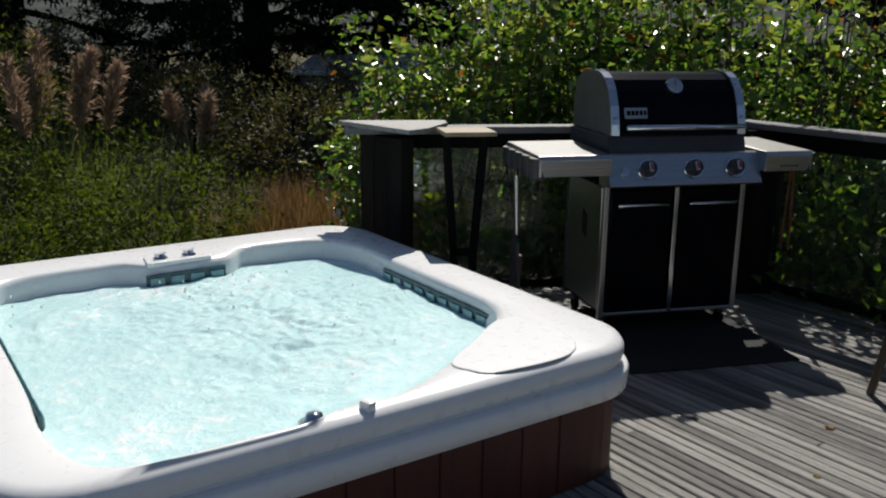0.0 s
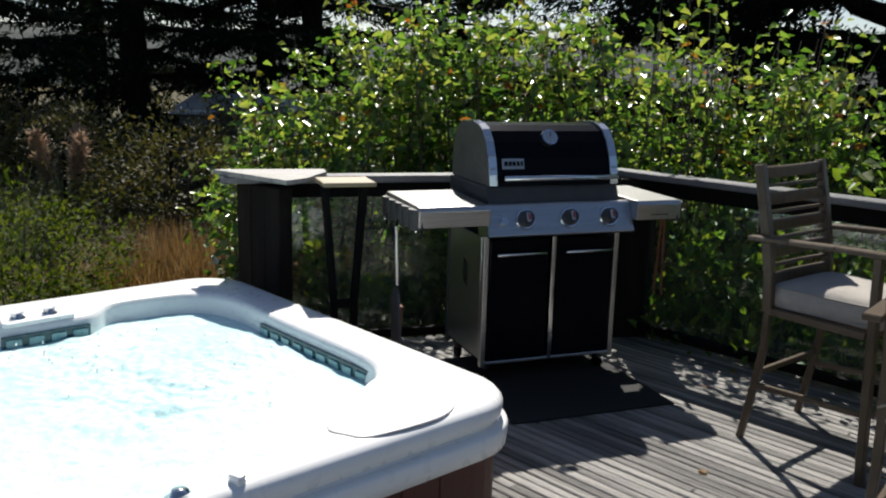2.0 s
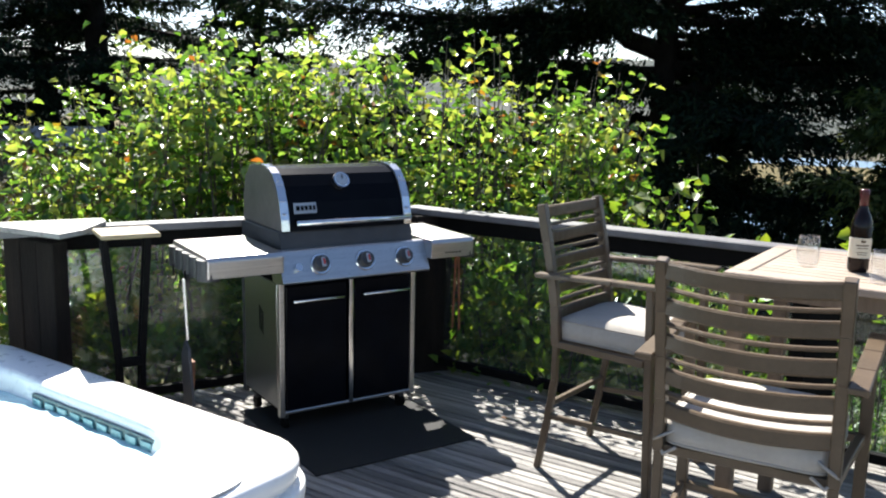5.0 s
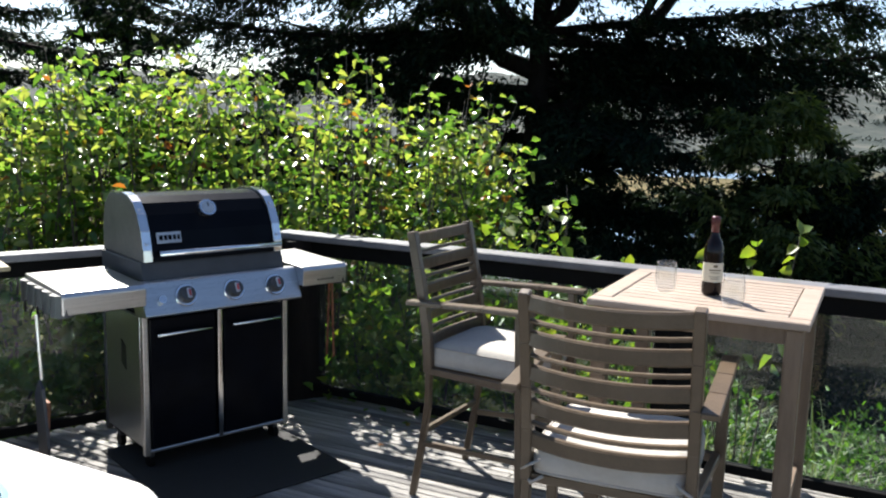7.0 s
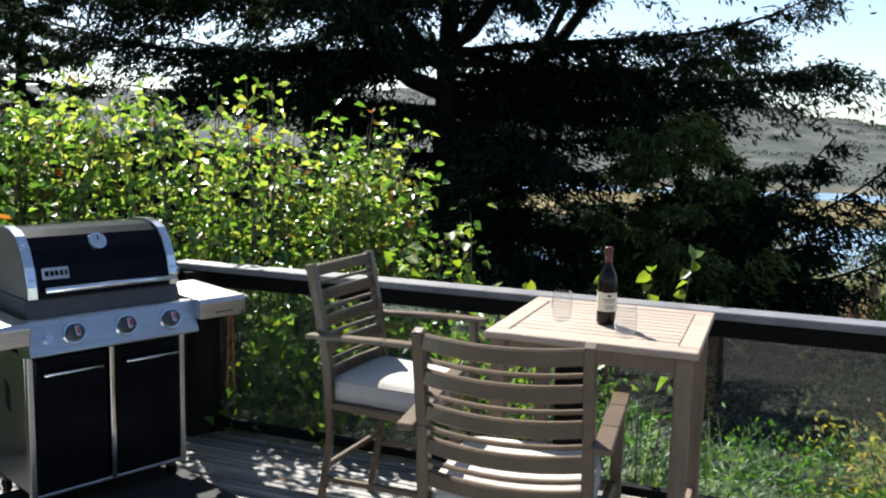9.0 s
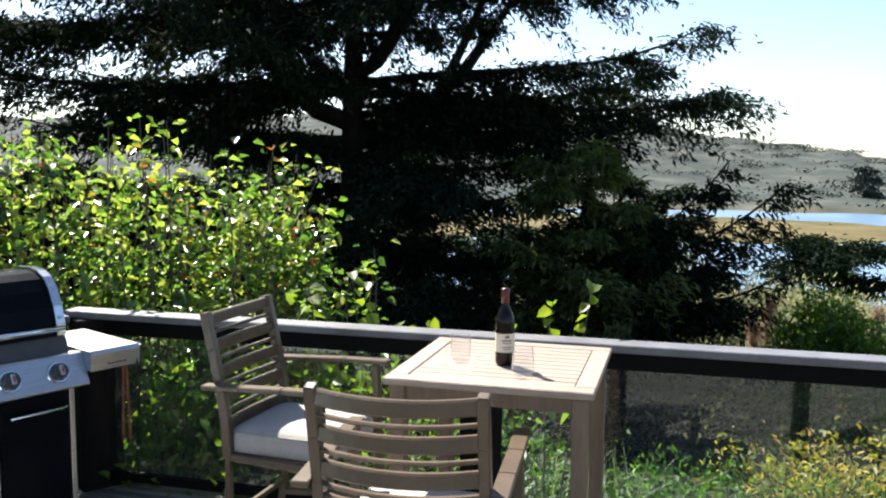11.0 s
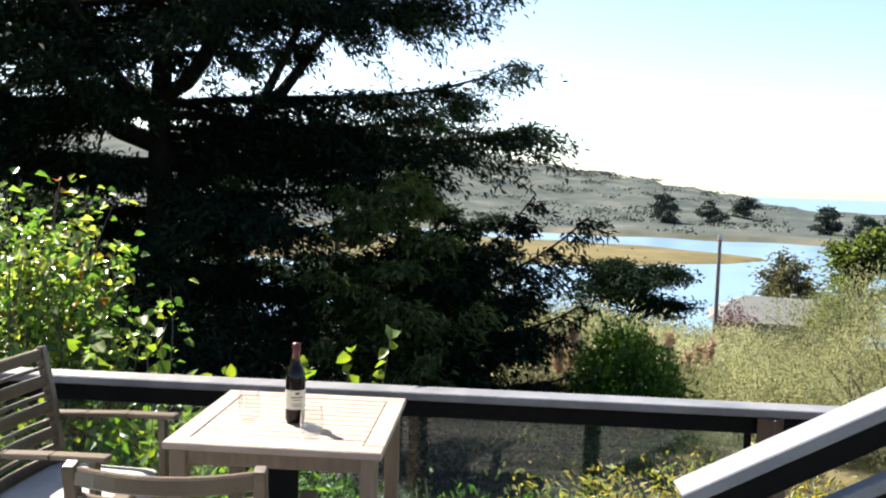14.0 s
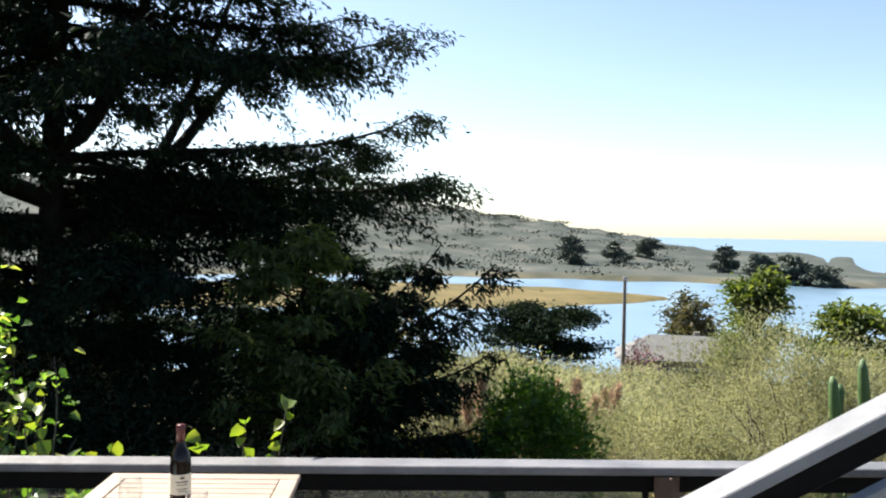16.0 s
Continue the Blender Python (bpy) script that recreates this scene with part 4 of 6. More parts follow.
    # side tables: steel tops with a turned-down front; the far end of one is ribbed plastic with tool hooks
    for s in (-1, 1):
        x0, x1 = (-0.805, -0.425) if s < 0 else (0.425, 0.7)
        prof = [(-0.125, 0.87), (-0.13, 0.955), (-0.118, 0.975), (0.4, 0.985), (0.41, 0.96), (0.41, 0.9), (0.39, 0.9), (-0.1, 0.88)]
        table = part("side_table", prism(prof, "x", x0, x1, 0.006), M_steel, g, "stainless side table")
        outer = x0 if s < 0 else x1
        for k in range(5):
            y = -0.075 + 0.108 * k
            part("end_rib", rod((outer - 0.018 * s, y, 0.862), (outer - 0.018 * s, y, 0.962), 0.052, 14), M_plastic, table)
        if s < 0:
            for y in (0.02, 0.2):
                part("hook", beam((outer - 0.06, y, 0.9), (outer - 0.06, y, 0.84), 0.008, 0.008, 0), M_black, table)
        else:
            for k in range(5):
                part("letter_bar", box((0.014, 0.003, 0.008), (0.52 + 0.022 * k, -0.1315, 0.9), bevel=0), M_plastic, table)
    return g


build_grill()


def build_tools():
    """A scraper that hangs from the grill's side table."""
    m = GRILL @ pose(-0.87, 0.02, 0)
    t = thing("grill_spatula", m, "long-handled grill scraper with copper pad hanging from hook", "tool")
    part("handle", rod((0, 0, 0.86), (0.01, 0.0, 0.56), 0.008, 8), M_steel, t)
    part("blade", prism([(-0.1, 0.26), (-0.02, 0.06), (0.03, 0.14), (0.06, 0.48), (0.0, 0.56), (-0.05, 0.53)], "x", -0.006, 0.008, 0.002), M_plastic, t)
    part("pad", box((0.03, 0.07, 0.3), (0.022, 0.03, 0.3), (0, 4, 0), 0.012, segs=2), M_copper, t)
    m = GRILL @ pose(0.765, 0.12, 0)
    t = thing("grill_tongs", m, "dark grill tongs with reddish grips hanging beside grill", "tool")
    for o in (-0.012, 0.012):
        part("arm", beam((0, o, 0.86), (0, o * 3, 0.38), 0.014, 0.006, 0.001), M_copper, t)
    part("hinge", rod((0, -0.02, 0.86), (0, 0.02, 0.86), 0.012, 10), M_plastic, t)


build_tools()


def build_mat():
    m = GRILL @ pose(-0.017, -0.086, 0.0)
    mat = part("grill_mat", box((0.9, 0.97, 0.008), (0, 0, 0.006), bevel=0.002), M_mat)
    mat.matrix_world = m
    tagged(mat, "black rubber mat on the deck under the grill", "mat")


build_mat()


def build_tray():
    """A small folding stand against the short railing, tan top and tapered black legs."""
    t = thing("folding_stand", pose(0.79, 5.07, 0, 0, 0, 11.0), "folding stand with tan wooden top and tapered black legs", "stand")
    part("top", box((0.275, 0.26, 0.022), (0.01, 0, 1.045), bevel=0.004), M_tan, t, "tan wooden top")
    for s in (-1, 1):
        for y in (-0.06, 0.0):
            bm = beam((s * 0.103, y, 1.034), (s * 0.054, y, 0.41), 0.022, 0.03, 0.003)
            beam((s * 0.054, y, 0.425), (s * 0.05, y, 0.0), 0.02, 0.028, 0.003, bm)
            part("leg", bm, M_black, t)
        part("brace", beam((s * 0.05, -0.06, 0.3), (s * 0.05, 0.0, 0.3), 0.02, 0.03, 0.003), M_black, t)
    part("crossbar", beam((-0.054, -0.062, 0.41), (0.054, -0.062, 0.41), 0.03, 0.045, 0.004), M_black, t)
    return t


build_tray()


# ---- the chairs, the table ----
def build_chair():
    """Bar chair: local x across, y to its front, origin on the floor under the middle of the seat's back."""
    c = thing("bar_chair", pose(0, 0, 0), "taupe bar-height ladder-back armchair with beige cushion", "chair", "bar chairs round the table")
    top, seat, arm, w = 1.262, 0.665, 0.965, 0.262

    def back_y(z):
        return -0.105 * max(0.0, (z - 0.7) / 0.56) ** 1.25
    for s in (-1, 1):
        bm = bmesh.new()
        zs = [0.62, 0.8, 0.95, 1.1, top]
        for a, b in zip(zs, zs[1:]):
            beam((s * w, back_y(a), a - 0.004), (s * w, back_y(b), b), 0.036, 0.044, 0.004, bm)
        part("back_post", bm, M_chair, c)
        bm = bmesh.new()
        for (ya, za), (yb, zb) in zip(((-0.075, 0.0), (-0.03, 0.25), (0.0, 0.45)), ((-0.03, 0.255), (0.0, 0.455), (0.0, 0.66))):
            beam((s * (w + 0.0), ya, za), (s * w, yb, zb), 0.029, 0.031, 0.004, bm)
        part("leg", bm, M_chair, c)
        part("leg", beam((s * (w + 0.04), 0.5, 0), (s * (w + 0.04), 0.465, arm - 0.012), 0.04, 0.034, 0.004), M_chair, c)
        bm = bmesh.new()
        pts = [(s * (w + 0.045), -0.09, arm - 0.022), (s * (w + 0.047), 0.1, arm - 0.013), (s * (w + 0.05), 0.3, arm - 0.004), (s * (w + 0.048), 0.53, arm)]
        for a, b in zip(pts, pts[1:]):
            beam(a, b, 0.058, 0.022, 0.004, bm)
        part("arm", bm, M_chair, c)
        part("stretcher", beam((s * (w + 0.002), -0.025, 0.27), (s * (w + 0.038), 0.48, 0.3), 0.022, 0.026, 0.003), M_chair, c)
        part("seat_rail", beam((s * w, 0.0, seat - 0.04), (s * (w + 0.03), 0.45, seat - 0.04), 0.028, 0.032, 0.003), M_chair, c)
    part("footrest", beam((-w - 0.035, 0.485, 0.3), (w + 0.035, 0.485, 0.3), 0.03, 0.026, 0.003), M_chair, c)
    part("stretcher", beam((-w, -0.02, 0.33), (w, -0.02, 0.33), 0.022, 0.026, 0.003), M_chair, c)
    for y in (0.0, 0.45):
        part("seat_rail", beam((-w - y * 0.06, y, seat - 0.04), (w + y * 0.06, y, seat - 0.04), 0.026, 0.032, 0.003), M_chair, c)
    part("seat_deck", box((0.46, 0.44, 0.012), (0, 0.225, seat - 0.035), bevel=0.003), M_chair, c)
    # curved slats, broad and narrow by turns
    z = top - 0.034
    for k in range(9):
        high = 0.053 if k % 2 == 0 else 0.013
        bm = bmesh.new()
        n = 8
        pts = []
        for i in range(n + 1):
            x = -w + 0.012 + (2 * w - 0.024) * i / n
            pts.append((x, back_y(z) - 0.042 * (1 - (x / w) ** 2), z - 0.012 * (1 - (x / w) ** 2)))
        rows = []
        for x, y, zz in pts:
            # eased edges: a flat-sided bar with a rounded top and bottom
            r = min(0.006, high * 0.4)
            ring8 = ((-0.0135, r - high / 2), (r - 0.0135, -high / 2), (0.0135 - r, -high / 2), (0.0135, r - high / 2), (0.0135, high / 2 - r), (0.0135 - r, high / 2), (r - 0.0135, high / 2), (-0.0135, high / 2 - r))
            rows.append([bm.verts.new((x, y + dy, zz + dz)) for dy, dz in ring8])
        for p, q in zip(rows, rows[1:]):
            for j in range(8):
                bm.faces.new((p[j], p[(j + 1) % 8], q[(j + 1) % 8], q[j]))
        bm.faces.new(rows[0])
        bm.faces.new(rows[-1][::-1])
        part("slat", bm, M_chair, c)
        z -= 0.0585
    # box cushion with a soft crown and piping
    bm = bmesh.new()
    ring = [(0.25 * math.copysign(abs(math.cos(a)) ** 0.22, math.cos(a)), 0.25 * math.copysign(abs(math.sin(a)) ** 0.22, math.sin(a))) for a in (2 * math.pi * k / 56 for k in range(56))]
    prof = [(0.95, seat - 0.028), (1.02, seat - 0.014), (1.025, seat + 0.03), (0.99, seat + 0.06), (0.95, seat + 0.075), (0.8, seat + 0.088), (0.5, seat + 0.095), (0.15, seat + 0.096)]
    vs = [[bm.verts.new((x * f, 0.235 + y * f, zz + 0.004 * math.sin(9 * x + 5 * y))) for x, y in ring] for f, zz in prof]
    for p, q in zip(vs, vs[1:]):
        for k in range(56):
            bm.faces.new((p[k], p[(k + 1) % 56], q[(k + 1) % 56], q[k]))
    bm.faces.new(vs[0][::-1])
    bm.faces.new(vs[-1])
    cushion = part("cushion", bm, M_cushion, c, "beige fabric box cushion with piping", smooth=True)
    for f, zz in ((0.985, seat + 0.066), (1.012, seat - 0.014)):
        line = [(x * f, 0.235 + y * f, zz) for x, y in ring + ring[:2]]
        part("piping", tubes_mesh("piping", [line], [0.005], 6), M_piping, cushion)
    for s in (-1, 1):
        loop = [(s * 0.2, 0.01, seat + 0.03), (s * 0.235, -0.035, seat + 0.02), (s * 0.275, -0.02, seat - 0.01), (s * 0.27, 0.01, seat - 0.03), (s * 0.24, -0.03, seat - 0.05), (s * 0.2, -0.03, seat - 0.02)]
        part("tie", tubes_mesh("tie", [loop], [0.006], 6), M_piping, cushion, "fabric tie knotted round the post")
    return c


chair = build_chair()
chair.matrix_world = pose(2.812 + 0.537 * 0.105, 4.283 - 0.843 * 0.105, 0, 0, 0, -147.5)
chair_b = copy_thing(chair, pose(2.496 + 0.772 * 0.105, 2.597 + 0.636 * 0.105, 0, 0, 0, -50.5))
tagged(chair_b, "taupe bar-height ladder-back armchair turned towards the table")


def build_table():
    m = pose(3.42, 3.107, 0, 0, 0, -54.5)
    t = thing("bar_table", m, "square bar-height table of pale wood with slatted top", "table")
    H, S = 1.12, 0.393
    for s in (-1, 1):
        part("frame_board", box((2 * S, 0.075, 0.028), (0, s * (S - 0.0375), H - 0.014), bevel=0.004), M_teak, t)
        part("frame_board", box((0.075, 2 * S - 0.154, 0.028), (s * (S - 0.0375), 0, H - 0.014), bevel=0.004), M_teak, t)
        part("apron", box((2 * S - 0.1, 0.02, 0.06), (0, s * (S - 0.045), H - 0.059), bevel=0.003), M_tleg, t)
        part("apron", box((0.02, 2 * S - 0.16, 0.06), (s * (S - 0.045), 0, H - 0.059), bevel=0.003), M_tleg, t)
        part("stretcher", box((0.024, 2 * S - 0.16, 0.03), (s * (S - 0.05), 0, 0.34), bevel=0.003), M_tleg, t)
        for q in (-1, 1):
            part("leg", box((0.06, 0.06, H - 0.03), (s * (S - 0.05), q * (S - 0.05), (H - 0.03) / 2), bevel=0.005), M_tleg, t)
    n = 10
    step = (2 * S - 0.15) / n
    for k in range(n):
        part("slat", box((2 * S - 0.156, step - 0.006, 0.02), (0, -S + 0.075 + step * (k + 0.5), H - 0.0125), bevel=0.003), M_teak, t)
    return H


TABLE_H = build_table()


def build_bottle():
    b = thing("wine_bottle", pose(3.382, 3.075, TABLE_H), "dark red wine bottle with cream label on the table", "bottle")
    prof = [(0.03, 0.0), (0.037, 0.006), (0.0385, 0.02), (0.0385, 0.165), (0.036, 0.19), (0.028, 0.212), (0.0185, 0.23), (0.015, 0.25), (0.0145, 0.305)]
    part("body", lathe(prof), M_bottle, b, "dark glass", smooth=True)
    part("capsule", lathe([(0.0153, 0.245), (0.0155, 0.285), (0.0168, 0.288), (0.0168, 0.302), (0.0155, 0.308), (0.004, 0.3085)]), M_capsule, b, "dark red foil capsule", smooth=True)
    lab = bmesh.new()
    rows = []
    for z in (0.055, 0.13):
        rows.append([lab.verts.new((0.0392 * math.cos(radians(a)), 0.0392 * math.sin(radians(a)), z)) for a in range(150, 331, 9)])
    for k in range(len(rows[0]) - 1):
        lab.faces.new((rows[0][k], rows[0][k + 1], rows[1][k + 1], rows[1][k]))
    label = part("label", lab, M_label, b, "cream paper label")
    for z, a0, a1, hh in ((0.113, 228, 252, 0.01), (0.1, 205, 275, 0.005), (0.091, 212, 268, 0.003), (0.075, 210, 270, 0.003), (0.067, 216, 264, 0.003)):
        ink = bmesh.new()
        r2 = [[ink.verts.new((0.0396 * math.cos(radians(a0 + (a1 - a0) * i / 6)), 0.0396 * math.sin(radians(a0 + (a1 - a0) * i / 6)), z + d)) for i in range(7)] for d in (0, hh)]
        for k in range(6):
            ink.faces.new((r2[0][k], r2[0][k + 1], r2[1][k + 1], r2[1][k]))
        part("print_bar", ink, M_ink, label)


build_bottle()


def build_tumblers():
    prof = [(0.026, 0.0), (0.035, 0.004), (0.041, 0.03), (0.0425, 0.06), (0.04, 0.095), (0.0365, 0.12), (0.035, 0.12), (0.0385, 0.095), (0.041, 0.06), (0.0392, 0.03), (0.031, 0.014), (0.0, 0.012)]
    g = part("tumbler", lathe(prof, 32), M_tumbler, smooth=True)
    tagged(g, "clear stemless wine glass standing empty on the table", "glass", "tumblers on the table")
    g.matrix_world = pose(3.25, 3.19, TABLE_H + 0.001)
    g.visible_shadow = False
    h = copy_thing(g, pose(3.272, 2.857, TABLE_H + 0.001))
    h.visible_shadow = False


build_tumblers()


# ---- planting ----
def ground_at(x, y):
    return float(land(x, y))


def ragged(rng, n, radii, shell=0.55):
    """Points in a lumpy ellipsoid, denser towards its skin."""
    d = unit(rng.normal(size=(n, 3)))
    r = rng.uniform(shell, 1, n) ** 0.7
    lump = 1 + 0.16 * np.sin(d[:, 0] * 5 + d[:, 2] * 3) + 0.12 * np.sin(d[:, 1] * 7 + 1.3)
    return d * (r * lump)[:, None] * np.asarray(radii)


def leafy(name, label, category, at, radii, leaves, size, material, seed, stems=14, clump=9, spread=0.1, aspect=0.6, group="", warm=0.0, shell=0.45, sink=0.25, light=False, wispy=0.0):
    """A shrub: stems that fan out from its root, and leaves in clumps about their ends, with gaps between."""
    rng = np.random.default_rng(seed)
    x, y = at[:2]
    z = at[2] if len(at) > 2 else ground_at(x, y)
    s = thing(name, pose(x, y, z), label, category, group)
    middle = np.array((0, 0, radii[2] * (1 - sink)))
    tips = ragged(rng, max(leaves // clump, 4), radii, shell) + middle
    tips[:, 2] = np.maximum(tips[:, 2], 0.04)
    lines, rads = [], []
    for tip in tips[rng.permutation(len(tips))[: max(stems, 3)]]:
        root = np.array((rng.normal(0, radii[0] * 0.12), rng.normal(0, radii[1] * 0.12), -0.08))
        bend = root + (tip - root) * 0.5 + (0, 0, radii[2] * 0.25) + rng.normal(0, 0.05, 3) * radii[0]
        u = np.linspace(0, 1, 7)[:, None]
        lines.append((1 - u) ** 2 * root + 2 * u * (1 - u) * bend + u * u * tip)
        rads.append(np.linspace(0.012, 0.003, 7) * (0.6 + radii[2]))
    tagged(part("brushwood", tubes_mesh("brushwood", lines, rads), M_twig, s), kind="stuff")
    at_ = np.repeat(tips, clump, 0) + rng.normal(0, spread, (len(tips) * clump, 3)) * np.array((1, 1, 0.8))
    ahead = unit(at_ - middle * 0.6) + rng.normal(0, 0.7, at_.shape)
    ahead = ahead + np.array((0, 0, 2.2 * wispy))
    L = size * rng.uniform(0.55, 1.25, len(at_))
    me = needles_mesh("foliage", at_, ahead, L, L * aspect, rng) if light else leaves_mesh("foliage", at_, ahead, L, L * aspect, rng)
    me.materials.append(material)
    if warm:
        me.materials.append(M_leaf_warm)
        me.polygons.foreach_set("material_index", np.repeat((rng.uniform(size=len(at_)) < warm).astype(np.int32), 2))
    tagged(part("foliage", me, None, s), kind="stuff")
    return s


def build_hedge():
    """The tall sunlit bush behind the corner of the railings, of many upright shoots."""
    rng = np.random.default_rng(21)
    s = thing("hedge_bush", pose(2.6, 7.3, ground_at(2.6, 7.3)), "tall sunlit green leafy bush with turning leaves behind railing", "bush")
    z0 = ground_at(2.6, 7.3)
    lines, rads, ats, aheads, sizes = [], [], [], [], []
    along = np.array([(0.3, 7.25), (0.85, 7.5), (1.6, 7.55), (2.6, 7.3), (3.4, 6.75), (3.85, 6.3), (4.15, 5.95)])
    tops = np.array([1.1, 1.7, 2.0, 2.0, 1.85, 1.65, 1.1])
    for k in range(290):
        f = rng.uniform(0, 1)
        f = f * 6
        i = min(int(f), 5)
        base = along[i] + (along[i + 1] - along[i]) * (f - i)
        reach = tops[i] + (tops[i + 1] - tops[i]) * (f - i)
        depth = rng.uniform(-0.6, 0.4)
        out = unit(np.array((0.55, 1.0)))
        root = np.array((*(base + out * depth + rng.normal(0, 0.1, 2)), z0))
        high = (reach + rng.normal(0, 0.17)) * (1 - 0.05 * max(0, -depth) * 2)
        if depth < -0.25:
            high = rng.uniform(0.1, reach * 0.85)
        tip = root + (rng.normal(0, 0.3), rng.normal(0, 0.3) - 0.15, high - z0)
        bend = root + (tip - root) * 0.6 + (*rng.normal(0, 0.12, 2), 0.15)
        u = np.linspace(0, 1, 9)[:, None]
        line = (1 - u) ** 2 * root + 2 * u * (1 - u) * bend + u * u * tip
        lines.append(line - (2.6, 7.3, z0))
        rads.append(np.linspace(0.014, 0.0025, 9))
        n = 72 if root[0] < 2.9 else 50
        q = rng.uniform(0.1, 1, n) ** 0.8
        p = np.stack([np.interp(q, np.linspace(0, 1, 9), line[:, a]) for a in range(3)], 1)
        a = rng.uniform(0, 2 * np.pi, n)
        off = np.stack([np.cos(a), np.sin(a), rng.normal(0.15, 0.35, n)], 1)
        ats.append(p + off * rng.uniform(0.01, 0.17, n)[:, None] - (2.6, 7.3, z0))
        aheads.append(off + rng.normal(0, 0.35, (n, 3)) - (0, 0, 0.25))
        sizes.append(rng.uniform(0.055, 0.12, n) * (1.1 - 0.3 * q))
    tagged(part("brushwood", tubes_mesh("brushwood", lines, rads), M_twig, s), kind="stuff")
    ats, aheads, sizes = np.concatenate(ats), np.concatenate(aheads), np.concatenate(sizes)
    me = leaves_mesh("foliage", ats, aheads, sizes, sizes * 0.72, rng)
    me.materials.append(M_leaf)
    me.materials.append(M_leaf_warm)
    me.polygons.foreach_set("material_index", np.repeat((rng.uniform(size=len(ats)) < 0.035).astype(np.int32), 2))
    tagged(part("foliage", me, None, s), kind="stuff")


build_hedge()


def build_vine(at, tips, seed):
    """A vine shoot with large bright heart-shaped leaves that rises behind the railing."""
    rng = np.random.default_rng(seed)
    z = ground_at(*at)
    s = thing("vine", pose(at[0], at[1], z), "vine shoots with large bright leaves above the railing", "vine", "vines behind the railing")
    lines, rads = [], []
    leaves = []
    for tx, ty, tz in tips:
        tip = np.array((tx, ty, tz)) - (at[0], at[1], z)
        bend = tip * 0.55 + (*rng.normal(0, 0.1, 2), 0.35)
        u = np.linspace(0, 1, 10)[:, None]
        line = 2 * u * (1 - u) * bend + u * u * tip
        lines.append(line)
        rads.append(np.linspace(0.008, 0.002, 10))
        for q in np.linspace(0.45, 1, 13):
            p = np.array([np.interp(q, np.linspace(0, 1, 10), line[:, a]) for a in range(3)])
            leaves.append((p, rng.normal(0, 1, 3) * (1, 1, 0.5) - (0, 0, 0.35), rng.uniform(0.06, 0.11)))
    tagged(part("brushwood", tubes_mesh("brushwood", lines, rads), M_twig, s), kind="stuff")
    for p, a, size in leaves:
        part("leaf", leaves_mesh("leaf", [p], [a], size, size * 0.85, rng, 0.25), M_vine, s)


def rail_point(s, out, z):
    p = RAIL_A + RAIL_WAY * s + RAIL_OUT * out
    return (p.x, p.y, z)


build_vine(rail_point(1.45, 0.5, 0)[:2], [rail_point(1.35, 0.25, 1.2), rail_point(1.72, 0.3, 1.3), rail_point(1.55, 0.4, 1.28), rail_point(1.2, 0.35, 1.15)], 5)
build_vine(rail_point(2.7, 0.5, 0)[:2], [rail_point(2.75, 0.2, 1.2), rail_point(2.95, 0.25, 1.3), rail_point(2.5, 0.3, 1.1)], 6)


